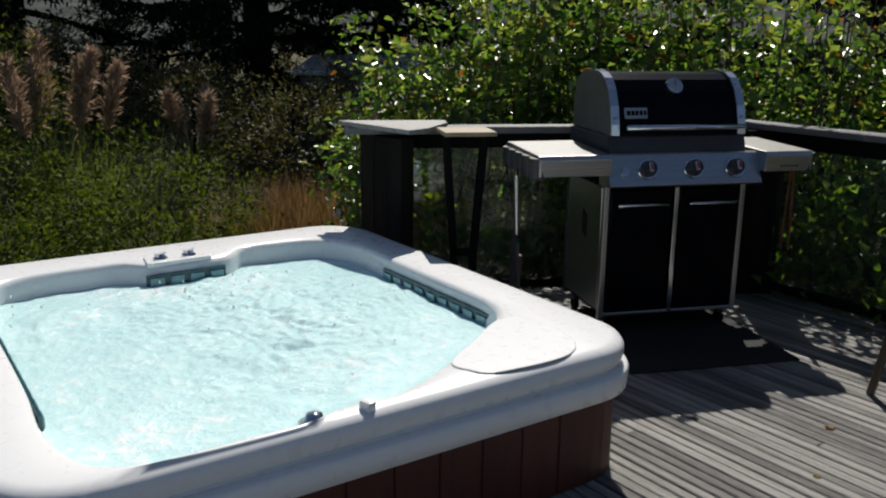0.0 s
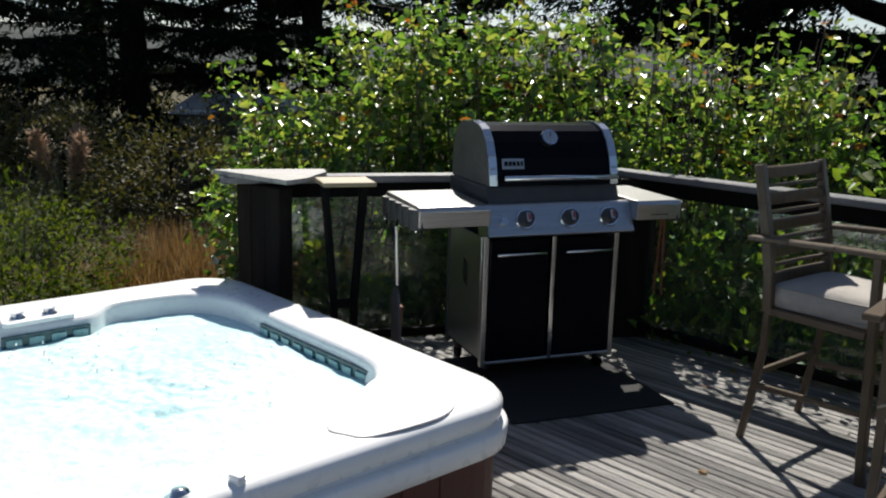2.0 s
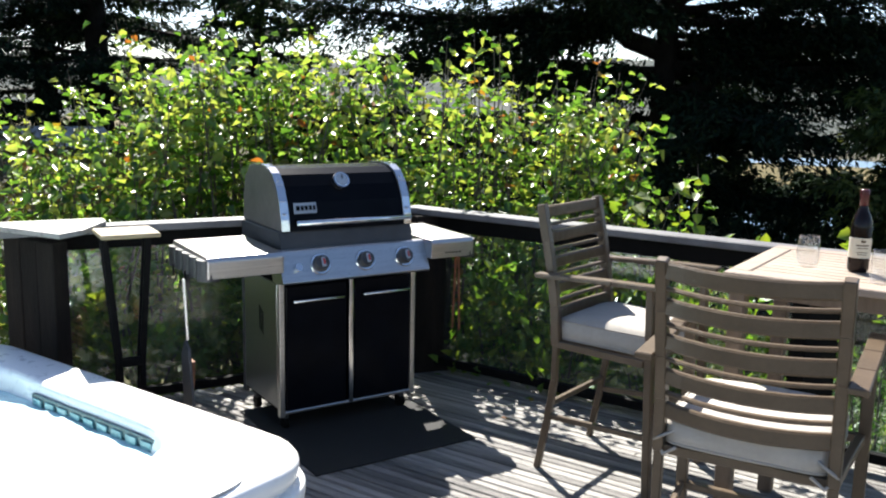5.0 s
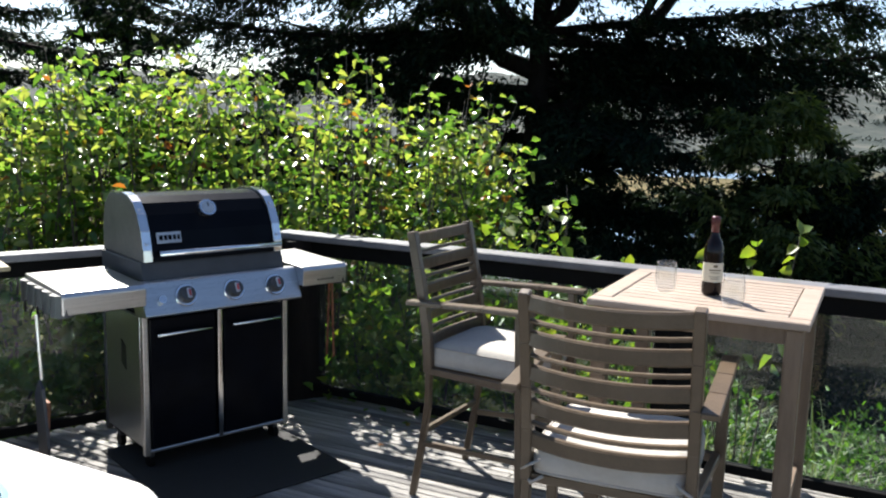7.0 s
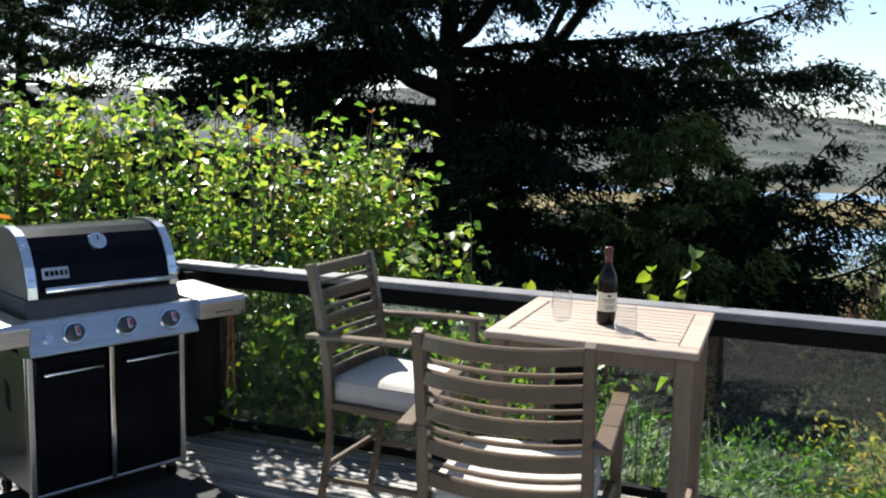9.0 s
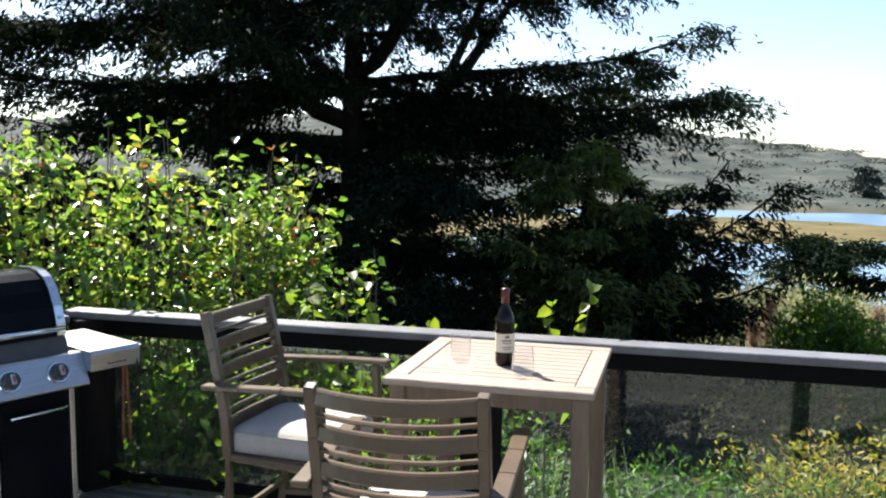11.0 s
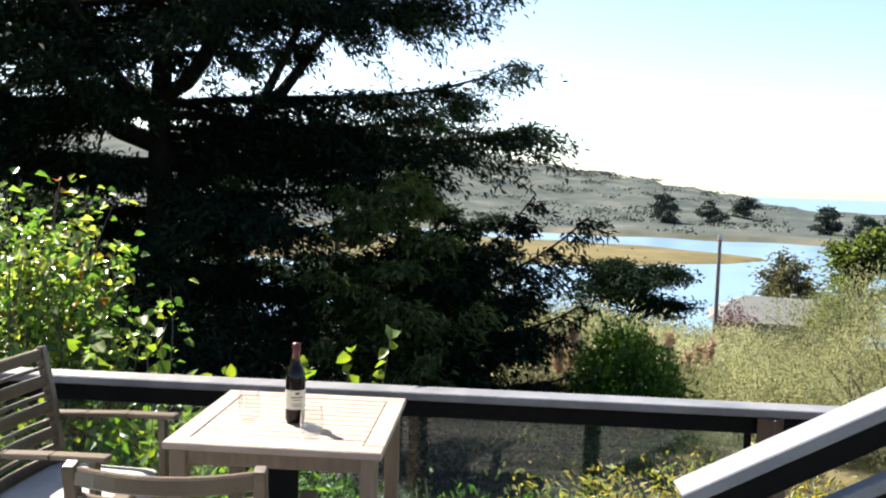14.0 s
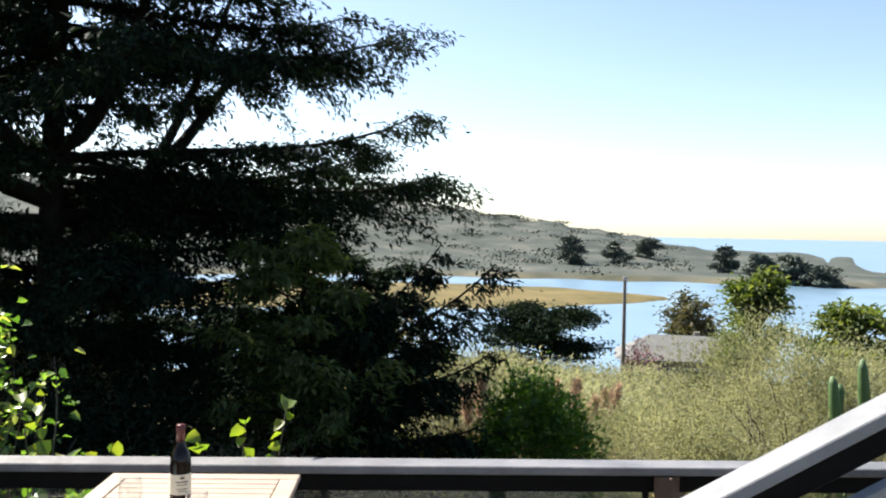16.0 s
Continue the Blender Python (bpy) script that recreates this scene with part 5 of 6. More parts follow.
def conifer(name, label, at, height, radius, seed, material, limbs=60, base_z=None, low=0.08, sprays=420, size=0.16, droop=0.35, crook=0.25, taper=0.8, fine=1.0, shape=None, tiers=False, extra=(), gap=None, girth=0.028, leaders=()):
    """A conifer: tapered trunk, long layered limbs, and flat hanging sprays of foliage along them, ragged with gaps."""
    rng = np.random.default_rng(seed)
    x, y = at
    z = ground_at(x, y) if base_z is None else base_z
    t = thing(name, pose(x, y, z - 0.1), label, "tree")
    u = np.linspace(0, 1, 14)[:, None]
    trunk = np.concatenate([0.15 * np.sin(u * 5 + seed) * u, 0.12 * np.cos(u * 4) * u, u * height], 1)
    part("trunk", tubes_mesh("trunk", [trunk], [np.linspace(girth * height, 0.004 * height, 14)], 10), M_bark, t)
    lines, rads, ats, aheads, sizes = [], [], [], [], []
    for f, az, reach, up in leaders:
        w = np.linspace(0, 1, 9)[:, None]
        out = np.array((math.cos(radians(az)), math.sin(radians(az)), 0))
        lines.append(np.array((0, 0, f * height)) + out * reach * w ** 0.75 + np.array((0, 0, up)) * w ** 1.4)
        rads.append(np.linspace(0.17, 0.03, 9))
    for k in range(limbs + len(extra)):
        f = low + (1 - low) * ((k + rng.uniform()) / limbs)
        az = k * 2.39996 + rng.normal(0, 0.3)
        if tiers and k % 2 == 0:
            f = low + (1 - low) * (round(f * 13) + rng.normal(0, 0.12)) / 13
        reach = radius * (1 - max(0.0, f - 0.15) ** 1.3 * taper) * rng.uniform(0.55, 1.12)
        if shape:
            reach = radius * float(np.interp(f, *shape)) * (rng.uniform(0.3, 0.6) if tiers and k % 2 else rng.uniform(0.7, 1.08))
        if k >= limbs:
            f, az, reach = extra[k - limbs][0], radians(extra[k - limbs][1]), extra[k - limbs][2]
        elif gap and (gap[0] < f < gap[1] or (f > gap[1] and k % 8 == 1)):
            continue
        out = np.array((math.cos(az), math.sin(az), 0))
        side = np.array((-out[1], out[0], 0))
        root = np.array((0, 0, f * height))
        v = np.linspace(0, 1, 10)[:, None]
        rise = rng.normal(0.05, 0.12)
        if k >= limbs and len(extra[k - limbs]) > 3:
            rise = extra[k - limbs][3]
        line = root + out * reach * v + side * (reach * crook * rng.normal(0, 0.4) * v * v) + np.array((0, 0, 1.0)) * reach * (rise * v - droop * v * v * (1 - 0.45 * v) + 0.14 * v ** 4)
        lines.append(line)
        rads.append(np.linspace(0.012 * height * 0.5, 0.01, 10) * (0.5 + reach / radius * 0.6))
        # side branchlets with sprays along them
        m = int((9 + reach * 3.2) * (1.7 if k >= limbs else 1))
        for q in rng.uniform(0.06, 1.0, m):
            p = np.array([np.interp(q, v[:, 0], line[:, a]) for a in range(3)])
            sgn = rng.choice((-1, 1))
            L = reach * rng.uniform(0.12, 0.34) * (1.15 - q * 0.7) + 0.15
            way = unit(out * rng.uniform(0.4, 1.0) + side * sgn * rng.uniform(0.3, 1.0) + (0, 0, rng.normal(-0.1, 0.12)))
            w = np.linspace(0, 1, 3)[:, None]
            twig = p + way * L * w - np.array((0, 0, 1.0)) * L * 0.28 * w * w
            lines.append(twig)
            rads.append(np.linspace(0.012, 0.004, 3))
            c = int(sprays * L / min(reach, 4.6) * fine * 0.5) + 8
            s_ = rng.uniform(0, 1, c)
            b = p + way * (L * s_)[:, None] - np.array((0, 0, 1.0)) * (L * 0.28 * s_ ** 2)[:, None]
            ats.append(b + rng.normal(0, 0.045 + 0.012 * radius, (c, 3)) * (1, 1, 0.55))
            aheads.append(way * 0.8 + rng.normal(0, 0.55, (c, 3)) - (0, 0, 0.35))
            sizes.append(size * rng.uniform(0.5, 1.3, c))
    tagged(part("branchwork", tubes_mesh("branchwork", lines, rads, 4), M_bark, t), kind="stuff")
    ats, aheads, sizes = np.concatenate(ats), np.concatenate(aheads), np.concatenate(sizes)
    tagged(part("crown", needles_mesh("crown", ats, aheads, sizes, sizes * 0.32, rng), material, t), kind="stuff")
    return t


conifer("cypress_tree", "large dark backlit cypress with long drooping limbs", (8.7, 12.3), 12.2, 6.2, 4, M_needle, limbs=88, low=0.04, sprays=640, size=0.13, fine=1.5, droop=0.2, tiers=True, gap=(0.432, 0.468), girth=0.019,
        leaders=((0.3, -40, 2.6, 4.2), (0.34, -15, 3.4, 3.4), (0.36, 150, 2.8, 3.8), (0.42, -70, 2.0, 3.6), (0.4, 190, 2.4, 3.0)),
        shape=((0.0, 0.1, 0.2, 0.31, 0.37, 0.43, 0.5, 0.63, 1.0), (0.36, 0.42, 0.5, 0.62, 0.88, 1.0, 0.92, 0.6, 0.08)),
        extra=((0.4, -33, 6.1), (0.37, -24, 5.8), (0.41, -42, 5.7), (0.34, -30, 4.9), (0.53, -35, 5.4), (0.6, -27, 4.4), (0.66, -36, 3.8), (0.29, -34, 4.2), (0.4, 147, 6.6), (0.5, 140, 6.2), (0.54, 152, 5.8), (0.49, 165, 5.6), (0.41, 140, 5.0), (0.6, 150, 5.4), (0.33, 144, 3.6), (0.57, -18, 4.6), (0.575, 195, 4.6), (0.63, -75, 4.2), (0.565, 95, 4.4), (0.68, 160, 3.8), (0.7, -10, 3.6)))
conifer("conifer_tree", "young conifer with lighter green, sun-brightened upswept branches", (9.9, 8.6), 3.9, 1.75, 9, M_needle_sunned, limbs=30, low=0.1, sprays=230, size=0.13, droop=-0.12, crook=0.5, fine=0.9)
conifer("conifer_tree", "low dark conifer with upswept limbs on the slope", (10.4, 8.1), 2.9, 1.25, 12, M_needle, limbs=24, low=0.1, sprays=300, size=0.12, droop=-0.15, fine=0.9,
        extra=((0.86, -56, 1.25, 0.8), (0.78, -58, 1.95, 0.4), (0.7, -54, 1.8, 0.25), (0.6, -60, 1.9, 0.05), (0.5, -52, 1.7, 0.0), (0.38, -58, 1.8, -0.05), (0.26, -56, 1.6, 0.0), (0.8, 110, 1.2, 0.6)))
# The near-black needle colour carries part of the shade beneath the cypress.
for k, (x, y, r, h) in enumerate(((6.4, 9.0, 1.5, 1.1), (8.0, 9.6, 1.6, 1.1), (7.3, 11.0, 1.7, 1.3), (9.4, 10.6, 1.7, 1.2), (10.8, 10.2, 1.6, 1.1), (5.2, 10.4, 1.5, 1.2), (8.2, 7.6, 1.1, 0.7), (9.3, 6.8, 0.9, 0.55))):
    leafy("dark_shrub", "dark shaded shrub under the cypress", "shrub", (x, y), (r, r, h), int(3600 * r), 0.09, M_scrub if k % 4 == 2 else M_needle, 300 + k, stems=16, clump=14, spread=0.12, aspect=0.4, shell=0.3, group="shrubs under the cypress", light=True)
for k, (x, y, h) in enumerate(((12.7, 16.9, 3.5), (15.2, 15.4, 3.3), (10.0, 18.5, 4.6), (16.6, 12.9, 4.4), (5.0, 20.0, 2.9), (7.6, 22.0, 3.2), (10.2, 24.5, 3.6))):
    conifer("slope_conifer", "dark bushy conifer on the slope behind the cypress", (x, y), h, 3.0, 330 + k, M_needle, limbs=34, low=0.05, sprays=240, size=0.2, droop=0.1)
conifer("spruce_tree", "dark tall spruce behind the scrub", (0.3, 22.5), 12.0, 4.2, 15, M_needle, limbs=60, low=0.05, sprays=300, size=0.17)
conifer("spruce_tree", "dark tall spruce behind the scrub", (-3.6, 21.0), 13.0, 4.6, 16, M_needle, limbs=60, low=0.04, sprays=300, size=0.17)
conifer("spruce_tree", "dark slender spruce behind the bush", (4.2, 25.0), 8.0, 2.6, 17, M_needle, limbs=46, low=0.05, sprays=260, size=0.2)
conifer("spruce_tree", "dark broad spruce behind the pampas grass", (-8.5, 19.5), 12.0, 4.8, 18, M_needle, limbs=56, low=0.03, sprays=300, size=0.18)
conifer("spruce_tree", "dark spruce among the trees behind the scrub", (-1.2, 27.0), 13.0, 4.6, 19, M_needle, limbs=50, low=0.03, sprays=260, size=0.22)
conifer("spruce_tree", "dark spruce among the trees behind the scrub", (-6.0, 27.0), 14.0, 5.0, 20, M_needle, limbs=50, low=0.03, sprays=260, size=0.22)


def grass_clump(name, label, at, count, height, width, spread, material, seed, plumes=0, lean=0.8, group=""):
    rng = np.random.default_rng(seed)
    z = ground_at(*at) if len(at) == 2 else at[2]
    s = thing(name, pose(at[0], at[1], z), label, "grass", group)
    base = np.concatenate([rng.normal(0, spread, (count, 2)), np.full((count, 1), -0.03)], 1)
    away = rng.normal(0, 1, (count, 2)) * 0.5 + base[:, :2] / max(spread, 0.01) * 0.4
    me = blades_mesh("blades", base, np.concatenate([away * lean * 0.7, np.zeros((count, 1))], 1), rng.uniform(0.5, 1.1, count) * height, width, rng)
    tagged(part("blades", me, material, s), kind="stuff")
    for k in range(plumes):
        tilt = rng.normal(0, 0.22, 2)
        root = np.array((*rng.normal(0, spread * 0.6, 2), 0))
        top = root + (tilt[0] * height, tilt[1] * height, height * rng.uniform(1.05, 1.4))
        u = np.linspace(0, 1, 6)[:, None]
        stalk = root + (top - root) * u
        part("stalk", tubes_mesh("stalk", [stalk], [np.linspace(0.008, 0.004, 6)]), M_dry, s)
        n = 700
        q = rng.uniform(0.66, 1.04, n)
        p = root + (top - root) * q[:, None]
        w = 0.07 * np.sin(np.clip((q - 0.66) / 0.38, 0, 1) * np.pi) ** 0.7 + 0.008
        off = rng.normal(0, 1, (n, 3))
        ahead = unit(top - root) * 1.2 + off * 0.5
        me = leaves_mesh("plume", p + off * w[:, None] * 0.35, ahead, rng.uniform(0.07, 0.16, n), 0.007, rng, 0.2)
        part("plume", me, M_plume, s, "fluffy pale seed plume")
    return s


# scrub and pampas beside the tub
for k, (x, y, rx, rz, mt, nm, lb) in enumerate((
        (-1.9, 8.1, 1.2, 0.75, M_shrub, "green_shrub", "dense green shrub behind the hot tub"),
        (-3.5, 8.3, 1.3, 0.8, M_shrub, "green_shrub", "dense green shrub behind the hot tub"),
        (-1.7, 7.3, 0.7, 0.5, M_shrub, "green_shrub", "low green shrub beside dry grass"),
        (-2.6, 6.6, 1.0, 0.5, M_shrub, "green_shrub", "low green shrub close to the hot tub"),
        (-4.2, 6.4, 1.2, 0.7, M_shrub, "green_shrub", "low green shrub close to the hot tub"),
        (-1.0, 11.8, 1.5, 0.95, M_scrub, "dry_shrub", "dull brown-green scrub bush"),
        (0.4, 12.6, 1.3, 0.85, M_scrub, "dry_shrub", "dull brown-green scrub bush"),
        (-2.9, 13.2, 1.6, 1.1, M_scrub, "dry_shrub", "dull brown-green scrub bush"),
        (-5.0, 12.5, 1.7, 1.5, M_scrub, "dry_shrub", "tall dull scrub bush near the pampas"),
        (-0.6, 15.5, 1.8, 1.15, M_scrub, "dry_shrub", "dull scrub bush below the spruces"),
        (-4.4, 9.9, 1.2, 1.5, M_shrub, "green_shrub", "tall dark shrub with pampas behind"),
        (1.6, 16.0, 1.8, 1.2, M_scrub, "dry_shrub", "dull scrub bush below the spruces"))):
    leafy(nm, lb, "shrub", (x, y), (rx, rx * 0.9, rz), int(5200 * rx), 0.055 if y < 10 else 0.075, mt, 40 + k, stems=26, clump=14, spread=0.09, aspect=0.5, light=True)
for k, (x, y, c, h, mt) in enumerate(((-1.1, 8.7, 1500, 0.8, M_dry), (-0.75, 9.3, 1400, 0.85, M_dry), (-0.4, 8.8, 1200, 0.75, M_dry), (-0.95, 9.9, 1200, 0.85, M_dry), (-0.5, 8.1, 1000, 0.6, M_dry), (-0.2, 9.8, 1000, 0.7, M_dry))):
    grass_clump("dry_grass", "clump of dry brown grass on the slope", (x, y), c, h, 0.01, 0.3, mt, 70 + k, group="dry grass clumps")
grass_clump("pampas_grass", "pampas grass clump with pale plumes", (-3.5, 10.2), 1500, 1.6, 0.012, 0.28, M_blade, 80, plumes=6, lean=1.1, group="pampas clumps")
grass_clump("pampas_grass", "pampas grass clump with pale plumes", (-2.6, 12.2), 900, 1.3, 0.012, 0.25, M_blade, 81, plumes=3, lean=1.0, group="pampas clumps")
leafy("flowering_plant", "low plant with white blossom by the post", "plant", (0.02, 6.9, -0.75), (0.3, 0.3, 0.5), 260, 0.07, M_blossom, 90, stems=8, clump=7, spread=0.05)

# below the long railing
for k, (s, o, c, h) in enumerate(((2.6, 0.7, 190, 1.1), (3.05, 0.85, 170, 1.1), (3.4, 0.7, 60, 1.0), (2.1, 0.9, 220, 1.1), (1.6, 0.9, 160, 1.1))):
    p = rail_point(s, o, 0)
    grass_clump("tall_grass", "clump of long arching grey-green grass", p[:2], c, h, 0.014, 0.16, M_blade, 100 + k, lean=1.3, group="grass below railing")
for k, (s, o, rx, rz, mt, nm, lb) in enumerate((
        (4.2, 1.0, 0.65, 0.6, M_yellow, "fern_shrub", "feathery yellow-green shrub beyond the glass"),
        (4.75, 1.1, 0.75, 0.66, M_yellow, "fern_shrub", "feathery yellow-green shrub beyond the glass"),
        (5.4, 1.4, 0.9, 0.7, M_yellow, "fern_shrub", "feathery yellow-green shrub beyond the glass"),
        (3.55, 1.0, 0.75, 0.46, M_bright, "green_shrub", "low bright green shrub below the railing"),
        (4.3, 0.9, 0.75, 0.5, M_bright, "green_shrub", "low bright green shrub below the railing"),
        (2.45, 0.85, 0.55, 0.62, M_bright, "green_shrub", "low bright green shrub below the railing"),
        (0.2, 0.75, 0.5, 0.7, M_leaf, "green_shrub", "leafy shrub pressed against the glass"),
        (1.5, 0.8, 0.6, 0.8, M_leaf, "green_shrub", "leafy shrub pressed against the glass"),
        (0.7, 0.6, 0.55, 0.75, M_leaf, "green_shrub", "leafy shrub pressed against the glass"))):
    p = rail_point(s, o, 0)
    leafy(nm, lb, "shrub", p[:2], (rx, rx, rz), int(5200 * rx), 0.05, mt, 120 + k, stems=20, clump=12, spread=0.08, aspect=0.4)

# Vine-leaf colour stands in for sunlight that the hedge keeps off.
for k, (x, y) in enumerate(((0.8, 6.35), (1.6, 6.5), (2.2, 6.6))):
    leafy("green_shrub", "leafy shrub pressed against the glass", "shrub", (x, y), (0.55, 0.3, 0.8), 1500, 0.085, M_vine, 140 + k, stems=16, clump=9, spread=0.09, aspect=0.7)

for k, (s, o) in enumerate(((0.45, 0.32), (0.95, 0.3), (1.5, 0.34), (2.0, 0.36))):
    leafy("green_shrub", "bright leafy shoots pressed against the glass", "shrub", rail_point(s, o, 0)[:2], (0.32, 0.22, 0.85), 800, 0.085, M_vine, 145 + k, stems=14, clump=6, spread=0.08, aspect=0.7)

# down the slope
for k, (x, y, z, r, mt, n, size, nm, lb) in enumerate((
        (11.9, 6.0, None, (0.75, 0.75, 1.08), M_bright, 15000, 0.085, "round_bush", "round bright green bush on the slope"),
        (11.2, 6.5, None, (0.5, 0.5, 0.5), M_bright, 4000, 0.07, "round_bush", "low bright green bush on the slope"),
        (11.3, 6.9, None, (1.1, 0.9, 0.6), M_shrub, 4500, 0.08, "dark_hedge", "dark low hedge on the slope"),
        (15.4, 5.6, None, (1.7, 1.7, 0.72), M_olive, 40000, 0.06, "olive_shrub", "large silvery olive shrub with wispy tips"),
        (16.4, 3.8, None, (1.9, 1.9, 1.65), M_olive, 52000, 0.06, "olive_shrub", "large silvery olive shrub with wispy tips"),
        (17.5, 2.6, None, (1.8, 1.8, 1.5), M_olive, 34000, 0.06, "olive_shrub", "silvery olive shrub with wispy tips"),
        (17.5, 9.5, None, (2.4, 2.2, 1.15), M_olive, 9000, 0.11, "slope_shrub", "pale olive scrub on the slope"),
        (21.0, 12.6, None, (3.2, 2.8, 1.2), M_olive, 9000, 0.14, "slope_shrub", "pale olive scrub on the slope"),
        (24.0, 8.0, None, (2.6, 2.4, 0.6), M_olive, 8000, 0.14, "slope_shrub", "pale olive scrub on the slope"),
        (31.0, 15.0, None, (4.5, 4.0, 0.5), M_olive, 8000, 0.2, "slope_shrub", "pale olive scrub on the slope"),
        (38.0, 22.0, None, (5.0, 4.5, 0.7), M_olive, 7000, 0.25, "slope_shrub", "pale olive scrub on the slope"),
        (30.0, 24.0, None, (5.0, 4.5, 2.6), M_scrub, 7000, 0.22, "slope_shrub", "brownish scrub on the slope"),
        (40.0, 8.0, None, (5.0, 4.5, 0.7), M_scrub, 7000, 0.25, "slope_shrub", "brownish scrub on the slope"),
        (55.0, 22.0, None, (6.0, 6.0, 0.6), M_olive, 6000, 0.3, "slope_shrub", "pale olive scrub on the slope"),
        (62.0, 35.0, None, (7.0, 6.0, 1.0), M_scrub, 6000, 0.35, "slope_shrub", "brownish scrub on the slope"),
        (82.0, 30.5, None, (1.8, 1.8, 2.2), M_maroon, 1500, 0.25, "maroon_shrub", "maroon leaved shrub beside the house"))):
    leafy(nm, lb, "shrub", (x, y), r, n, size, mt, 150 + k, stems=24, clump=14, spread=0.08 * r[0] ** 0.8 + size * 0.4, aspect=0.32 if mt is M_olive else 0.5, shell=0.5, light=True, wispy=0.25 if mt is M_olive else 0.0)
for k, (x, y) in enumerate(((13.6, 7.9), (14.6, 6.9), (17.4, 7.4), (18.6, 8.0))):
    grass_clump("pampas_grass", "pampas grass with tall plume on the slope", (x, y), 380, 1.3, 0.016, 0.2, M_dry, 180 + k, plumes=2, lean=0.8, group="pampas clumps")


def broadtree(name, label, at, height, spread, material, seed, leaves, size, trunk=0.35):
    """A tree with a short trunk, forked limbs and a wide ragged crown in several tiers."""
    rng = np.random.default_rng(seed)
    x, y = at
    t = thing(name, pose(x, y, ground_at(x, y) - 0.1), label, "tree")
    lines = [np.array([(0, 0, 0), (0.05 * height, 0, height * trunk * 0.6), (0, 0.04 * height, height * 0.8)])]
    rads = [np.array((0.035, 0.028, 0.01)) * height]
    ats = []
    for k in range(26):
        az, f = k * 2.4 + rng.normal(0, 0.2), rng.uniform(trunk, 1)
        reach = spread * math.sqrt(max(0.06, 1 - ((f - trunk) / (1.08 - trunk)) ** 2)) * rng.uniform(0.65, 1.08)
        tip = np.array((math.cos(az) * reach, math.sin(az) * reach, height * f + rng.normal(0, 0.03) * height))
        lines.append(np.array([(0, 0, height * f * 0.7), tip * (0.5, 0.5, 0.92), tip]))
        rads.append(np.array((0.014, 0.009, 0.003)) * height)
        n = leaves // 26
        q = rng.uniform(0.3, 1.05, n)[:, None]
        ats.append(tip * (q, q, 1)[0] * 0 + np.concatenate([tip[:2] * q, np.full((n, 1), tip[2])], 1) + rng.normal(0, 1, (n, 3)) * (spread * 0.13, spread * 0.13, height * 0.045))
    part("trunk", tubes_mesh("trunk", lines[:1], rads[:1], 8), M_bark, t)
    tagged(part("branchwork", tubes_mesh("branchwork", lines[1:], rads[1:], 5), M_bark, t), kind="stuff")
    ats = np.concatenate(ats)
    L = size * rng.uniform(0.6, 1.3, len(ats))
    tagged(part("crown", leaves_mesh("crown", ats, rng.normal(0, 1, ats.shape) * (1, 1, 0.5), L, L * 0.45, rng), material, t), kind="stuff")


broadtree("cypress_tree", "wide dark cypress above the estuary shore", (68.2, 34.4), 6.6, 5.4, M_needle, 31, 11000, 0.4)
broadtree("pine_tree", "dark green pine beside the houses", (59.5, 14.6), 7.6, 2.6, M_needle_sunned, 32, 5200, 0.4)
broadtree("pine_tree", "dark green pine beside the houses", (58.0, 8.5), 6.2, 3.4, M_needle_sunned, 33, 5200, 0.4)
broadtree("pine_tree", "dark green pine beside the houses", (62.0, 4.0), 5.8, 4.0, M_needle_sunned, 34, 5200, 0.4)
broadtree("grey_tree", "grey-green tree behind the house", (100.0, 31.5), 9.5, 4.0, M_scrub, 35, 3500, 0.5)
broadtree("green_tree", "yellow-green tree at the water's edge", (72.0, 18.5), 4.6, 2.8, M_olive, 36, 3000, 0.4)


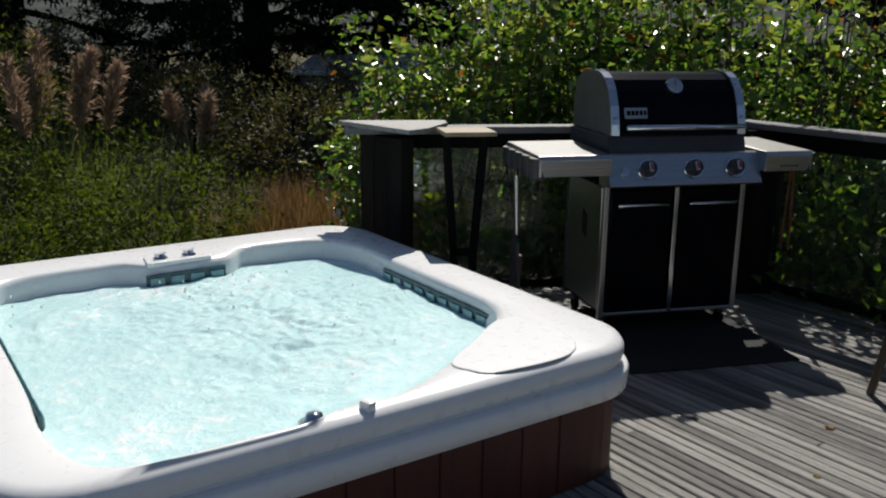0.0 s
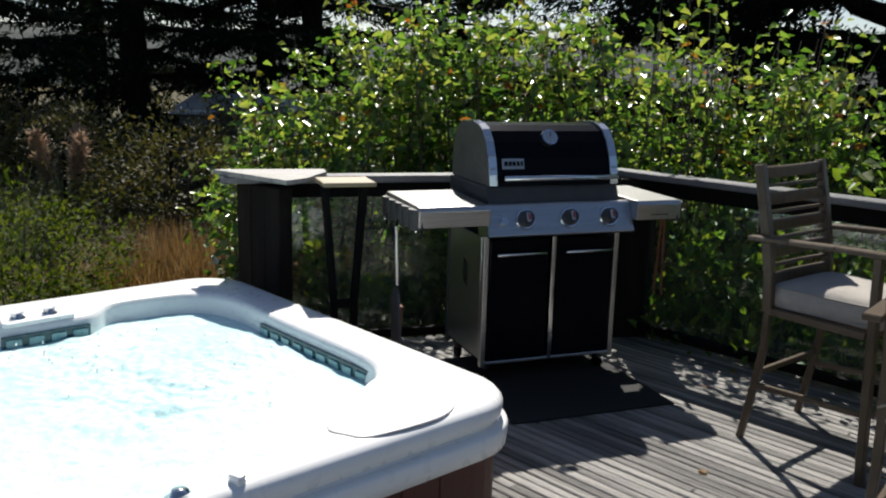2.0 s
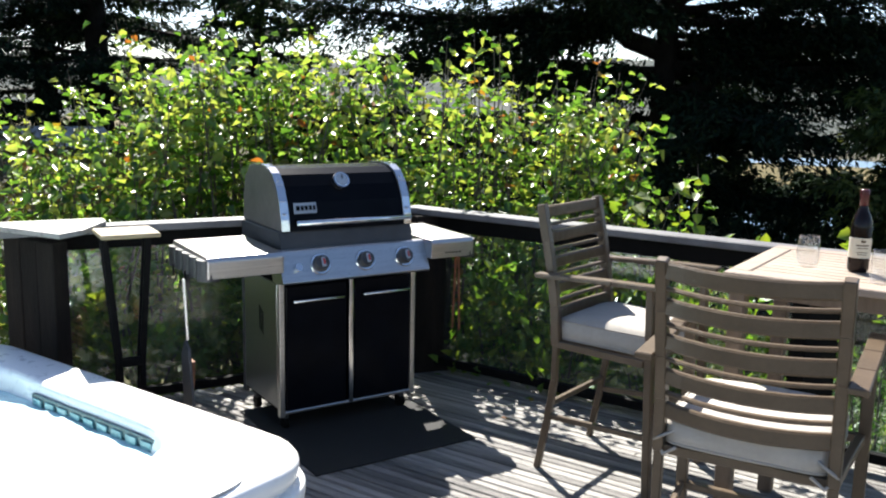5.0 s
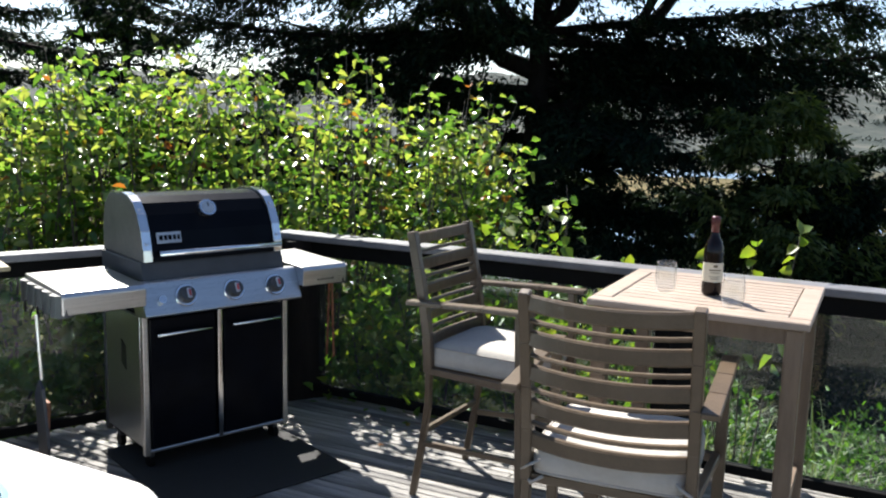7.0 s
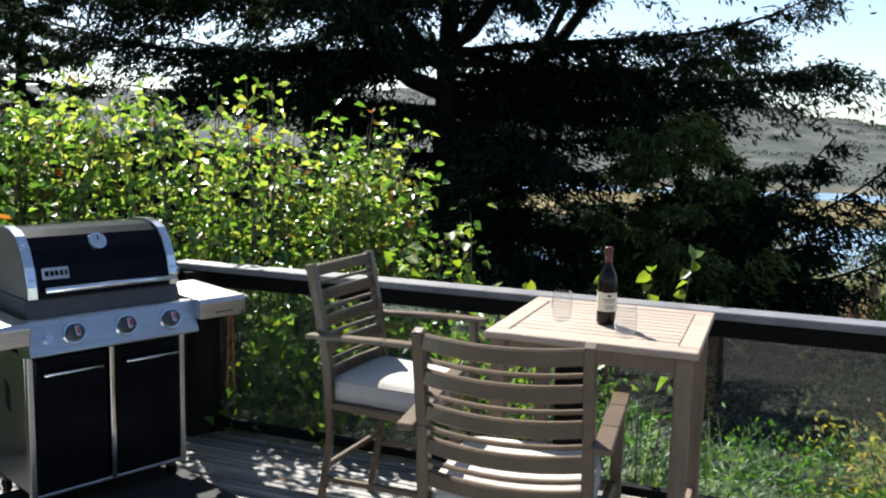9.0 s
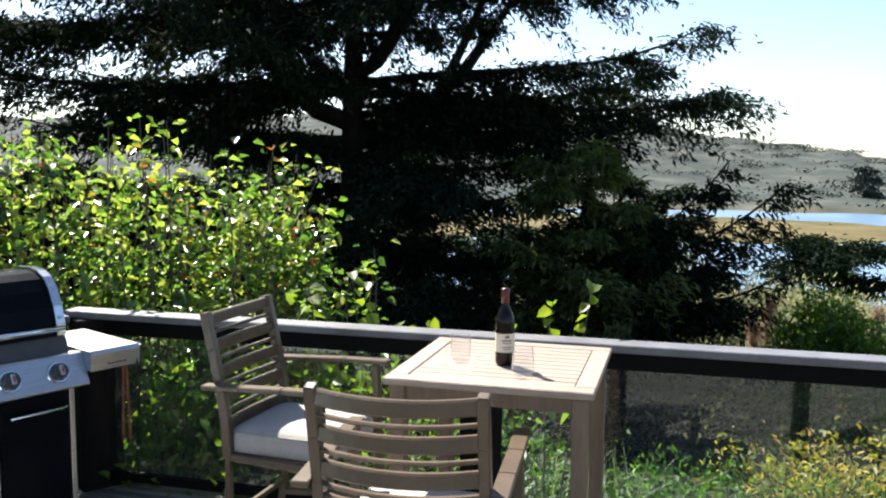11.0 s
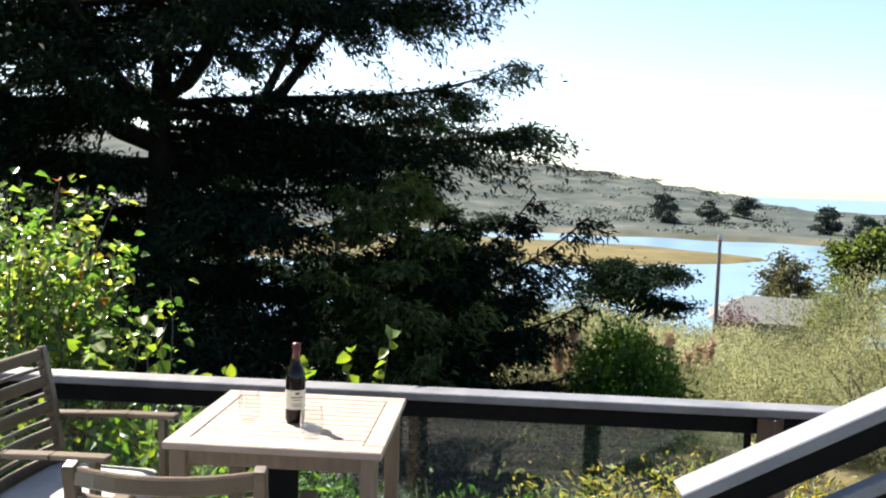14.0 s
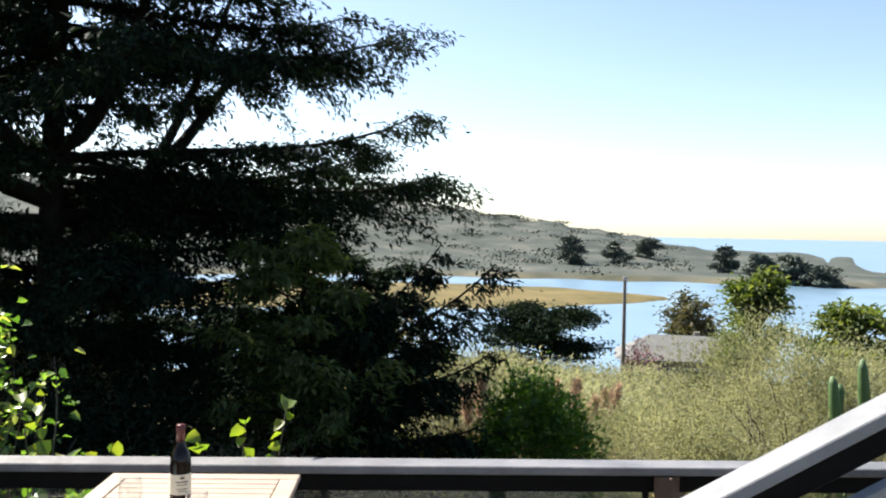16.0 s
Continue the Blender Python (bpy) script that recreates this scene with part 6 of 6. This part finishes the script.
def build_house():
    x, y = 89.0, 28.5
    z = ground_at(x, y)
    h = thing("house", pose(x, y, z, 0, 0, -68), "low grey house with shingled hip roof", "house")
    W, D, H = 13.0, 7.0, 3.0 + (-10.3 - z - 3.0)
    part("wall", box((W, D, H), (0, 0, H / 2), bevel=0), M_siding, h)
    roof = bmesh.new()
    e = 0.7
    a = [roof.verts.new(p) for p in ((-W / 2 - e, -D / 2 - e, H), (W / 2 + e, -D / 2 - e, H), (W / 2 + e, D / 2 + e, H), (-W / 2 - e, D / 2 + e, H))]
    b = [roof.verts.new(p) for p in ((-W / 2 + 2.8, 0, H + 2.1), (W / 2 - 2.8, 0, H + 2.1))]
    for f in ((a[0], a[1], b[1], b[0]), (a[1], a[2], b[1]), (a[2], a[3], b[0], b[1]), (a[3], a[0], b[0]), (a[3], a[2], a[1], a[0])):
        roof.faces.new(f)
    r = part("roof", roof, M_roof, h, "grey shingled hip roof")
    part("chimney", box((0.6, 0.6, 0.9), (1.0, 0.6, H + 2.0), bevel=0.03), M_siding, r)
    part("vent", box((0.4, 0.4, 0.6), (-0.9, 0.5, H + 2.0), bevel=0.03), M_black, r)
    for s, xs in ((-1, (-5.2, -2.6, 0.3, 3.4)), (1, (-4.0, 2.0))):
        for xx in xs:
            win = part("window", box((1.5, 0.12, 1.3), (xx, s * (D / 2 + 0.03), H - 1.35), bevel=0.02), M_paleroof, h)
            part("pane", box((1.3, 0.06, 1.1), (xx, s * (D / 2 + 0.085), H - 1.35), bevel=0), M_pane, win)
    for yy in (-1.6, 1.4):
        win = part("window", box((0.12, 1.3, 1.3), (-W / 2 - 0.03, yy, H - 1.35), bevel=0.02), M_paleroof, h)
        part("pane", box((0.06, 1.1, 1.1), (-W / 2 - 0.085, yy, H - 1.35), bevel=0), M_pane, win)
    x, y = 93.0, 10.0
    z = ground_at(x, y)
    h = thing("house", pose(x, y, z, 0, 0, -80), "brown house half hidden behind trees", "house")
    part("wall", box((11, 7, 3.2), (0, 0, 1.6), bevel=0), M_siding, h)
    part("roof", prism([(-4.2, 3.2), (4.2, 3.2), (0, 5.2)], "x", -6, 6), M_pole, h, "brown gable roof")


build_house()


def build_pole():
    x, y = 75.6, 30.0
    z = ground_at(x, y)
    p = thing("utility_pole", pose(x, y, z), "tall wooden utility pole with a pale cap", "utility pole")
    top = -1.75 - z
    part("shaft", rod((0, 0, -0.3), (0, 0, top), 0.2, 10, r2=0.15), M_pole, p)
    part("fitting", box((0.5, 0.3, 0.35), (0.1, 0, top - 0.2), bevel=0.03), M_paleroof, p)


build_pole()

# far shore: round tree clumps on the headland, scrub along its ridge
for k, (az, r, h, s) in enumerate(((64.9, 452, 12.9, 7.7), (67.8, 475, 10.5, 8.1), (69.75, 527, 11.0, 8.3), (74.5, 435, 11.3, 6.5), (76.6, 386, 10.0, 7.4), (78.4, 385, 11.0, 8.7), (80.2, 378, 7.9, 7.7))):
    x, y = EYE_XY[0] + r * math.sin(radians(az)), EYE_XY[1] + r * math.cos(radians(az))
    broadtree("headland_tree", "dark round tree clump on the far headland", (x, y), h, s, M_fartree_hazed, 200 + k, 3600, 1.6, trunk=0.06)


def build_ridge_scrub():
    rng = np.random.default_rng(77)
    n = 330
    az = np.radians(np.concatenate([rng.uniform(15, 72, 220), rng.normal(50.5, 1.6, 60), rng.normal(59.5, 1.3, 50)]))
    r = np.concatenate([rng.uniform(390, 790, 220), rng.normal(790, 14, 110)])
    x, y = EYE_XY[0] + r * np.sin(az), EYE_XY[1] + r * np.cos(az)
    at = np.stack([x, y, land(x, y)], 1)
    at = np.repeat(at, 40, 0) + rng.normal(0, 1, (n * 40, 3)) * (5.0, 5.0, 0.7) + (0, 0, 0.6)
    me = leaves_mesh("ridge_scrub", at, rng.normal(0, 1, at.shape), 1.6, 1.1, rng)
    tagged(part("ridge_scrub", me, M_ridge_hazed), "dark scrub scattered over the far headland", "scrub", kind="stuff")


build_ridge_scrub()


def build_cactus():
    x, y = 15.2, 2.2
    z = ground_at(x, y)
    c = thing("columnar_plant", pose(x, y, z), "green plant with upright finger-like stems", "plant")
    rng = random.Random(4)
    for dx, dy, h in ((0.0, 0.0, 2.5), (0.12, -0.3, 2.35), (-0.05, 0.35, 2.2), (0.1, 0.65, 2.05), (0.1, -0.6, 2.2)):
        prof = [(0.05, 0.0), (0.075, 0.4), (0.085, h * 0.8), (0.07, h * 0.95), (0.03, h)]
        ob = part("stem", lathe(prof, 12), M_cactus, c, smooth=True)
        ob.location = (dx, dy, -0.02)
        ob.rotation_euler = (rng.uniform(-0.1, 0.1), rng.uniform(-0.1, 0.1), 0)


build_cactus()


def build_shed():
    """Pale low roofs glimpsed through the scrub."""
    for x, y, w, turn in ((-0.4, 19.0, 1.6, 8), (-1.6, 19.6, 1.3, -6)):
        z = ground_at(x, y)
        h = thing("shed", pose(x, y, z, 0, 0, turn), "low shed with a pale roof behind the scrub", "shed")
        part("wall", box((w, 1.6, 1.5), (0, 0, 0.75), bevel=0.01), M_siding, h)
        part("roof", box((w + 0.3, 2.0, 0.09), (0, 0, 1.56), (8, 0, 0), 0.02), M_paleroof, h, "pale sheet roof")


build_shed()


def build_small_things():
    """Fence stakes in the scrub and a few fallen leaves on the deck."""
    for x, y, h in ((-1.2, 11.3, 1.35), (-2.6, 11.9, 1.3)):
        z = ground_at(x, y)
        f = thing("fence_stake", pose(x, y, z), "thin dark metal fence stake in the scrub", "stake", "fence stakes")
        part("shaft", rod((0, 0, -0.2), (0.02, 0, h), 0.022, 8), M_black, f)
        part("cap", rod((0.02, 0, h), (0.02, 0, h + 0.03), 0.028, 8), M_plastic, f)
    rng = np.random.default_rng(12)
    for x, y, s in ((2.28, 3.75, 0.06), (2.05, 3.35, 0.045), (3.0, 5.0, 0.05), (2.7, 4.75, 0.045), (2.45, 3.1, 0.04)):
        leaf = part("fallen_leaf", leaves_mesh("fallen_leaf", [(0, 0, 0.004)], [rng.normal(0, 1, 3) * (1, 1, 0)], s, s * 0.7, rng, 0.12, up=np.array([(0, 0, 1.0)])), M_leaf_warm)
        leaf.matrix_world = pose(x, y, 0.002)
        tagged(leaf, "small yellowed fallen leaf lying on the deck", "leaf", "fallen leaves")


build_small_things()
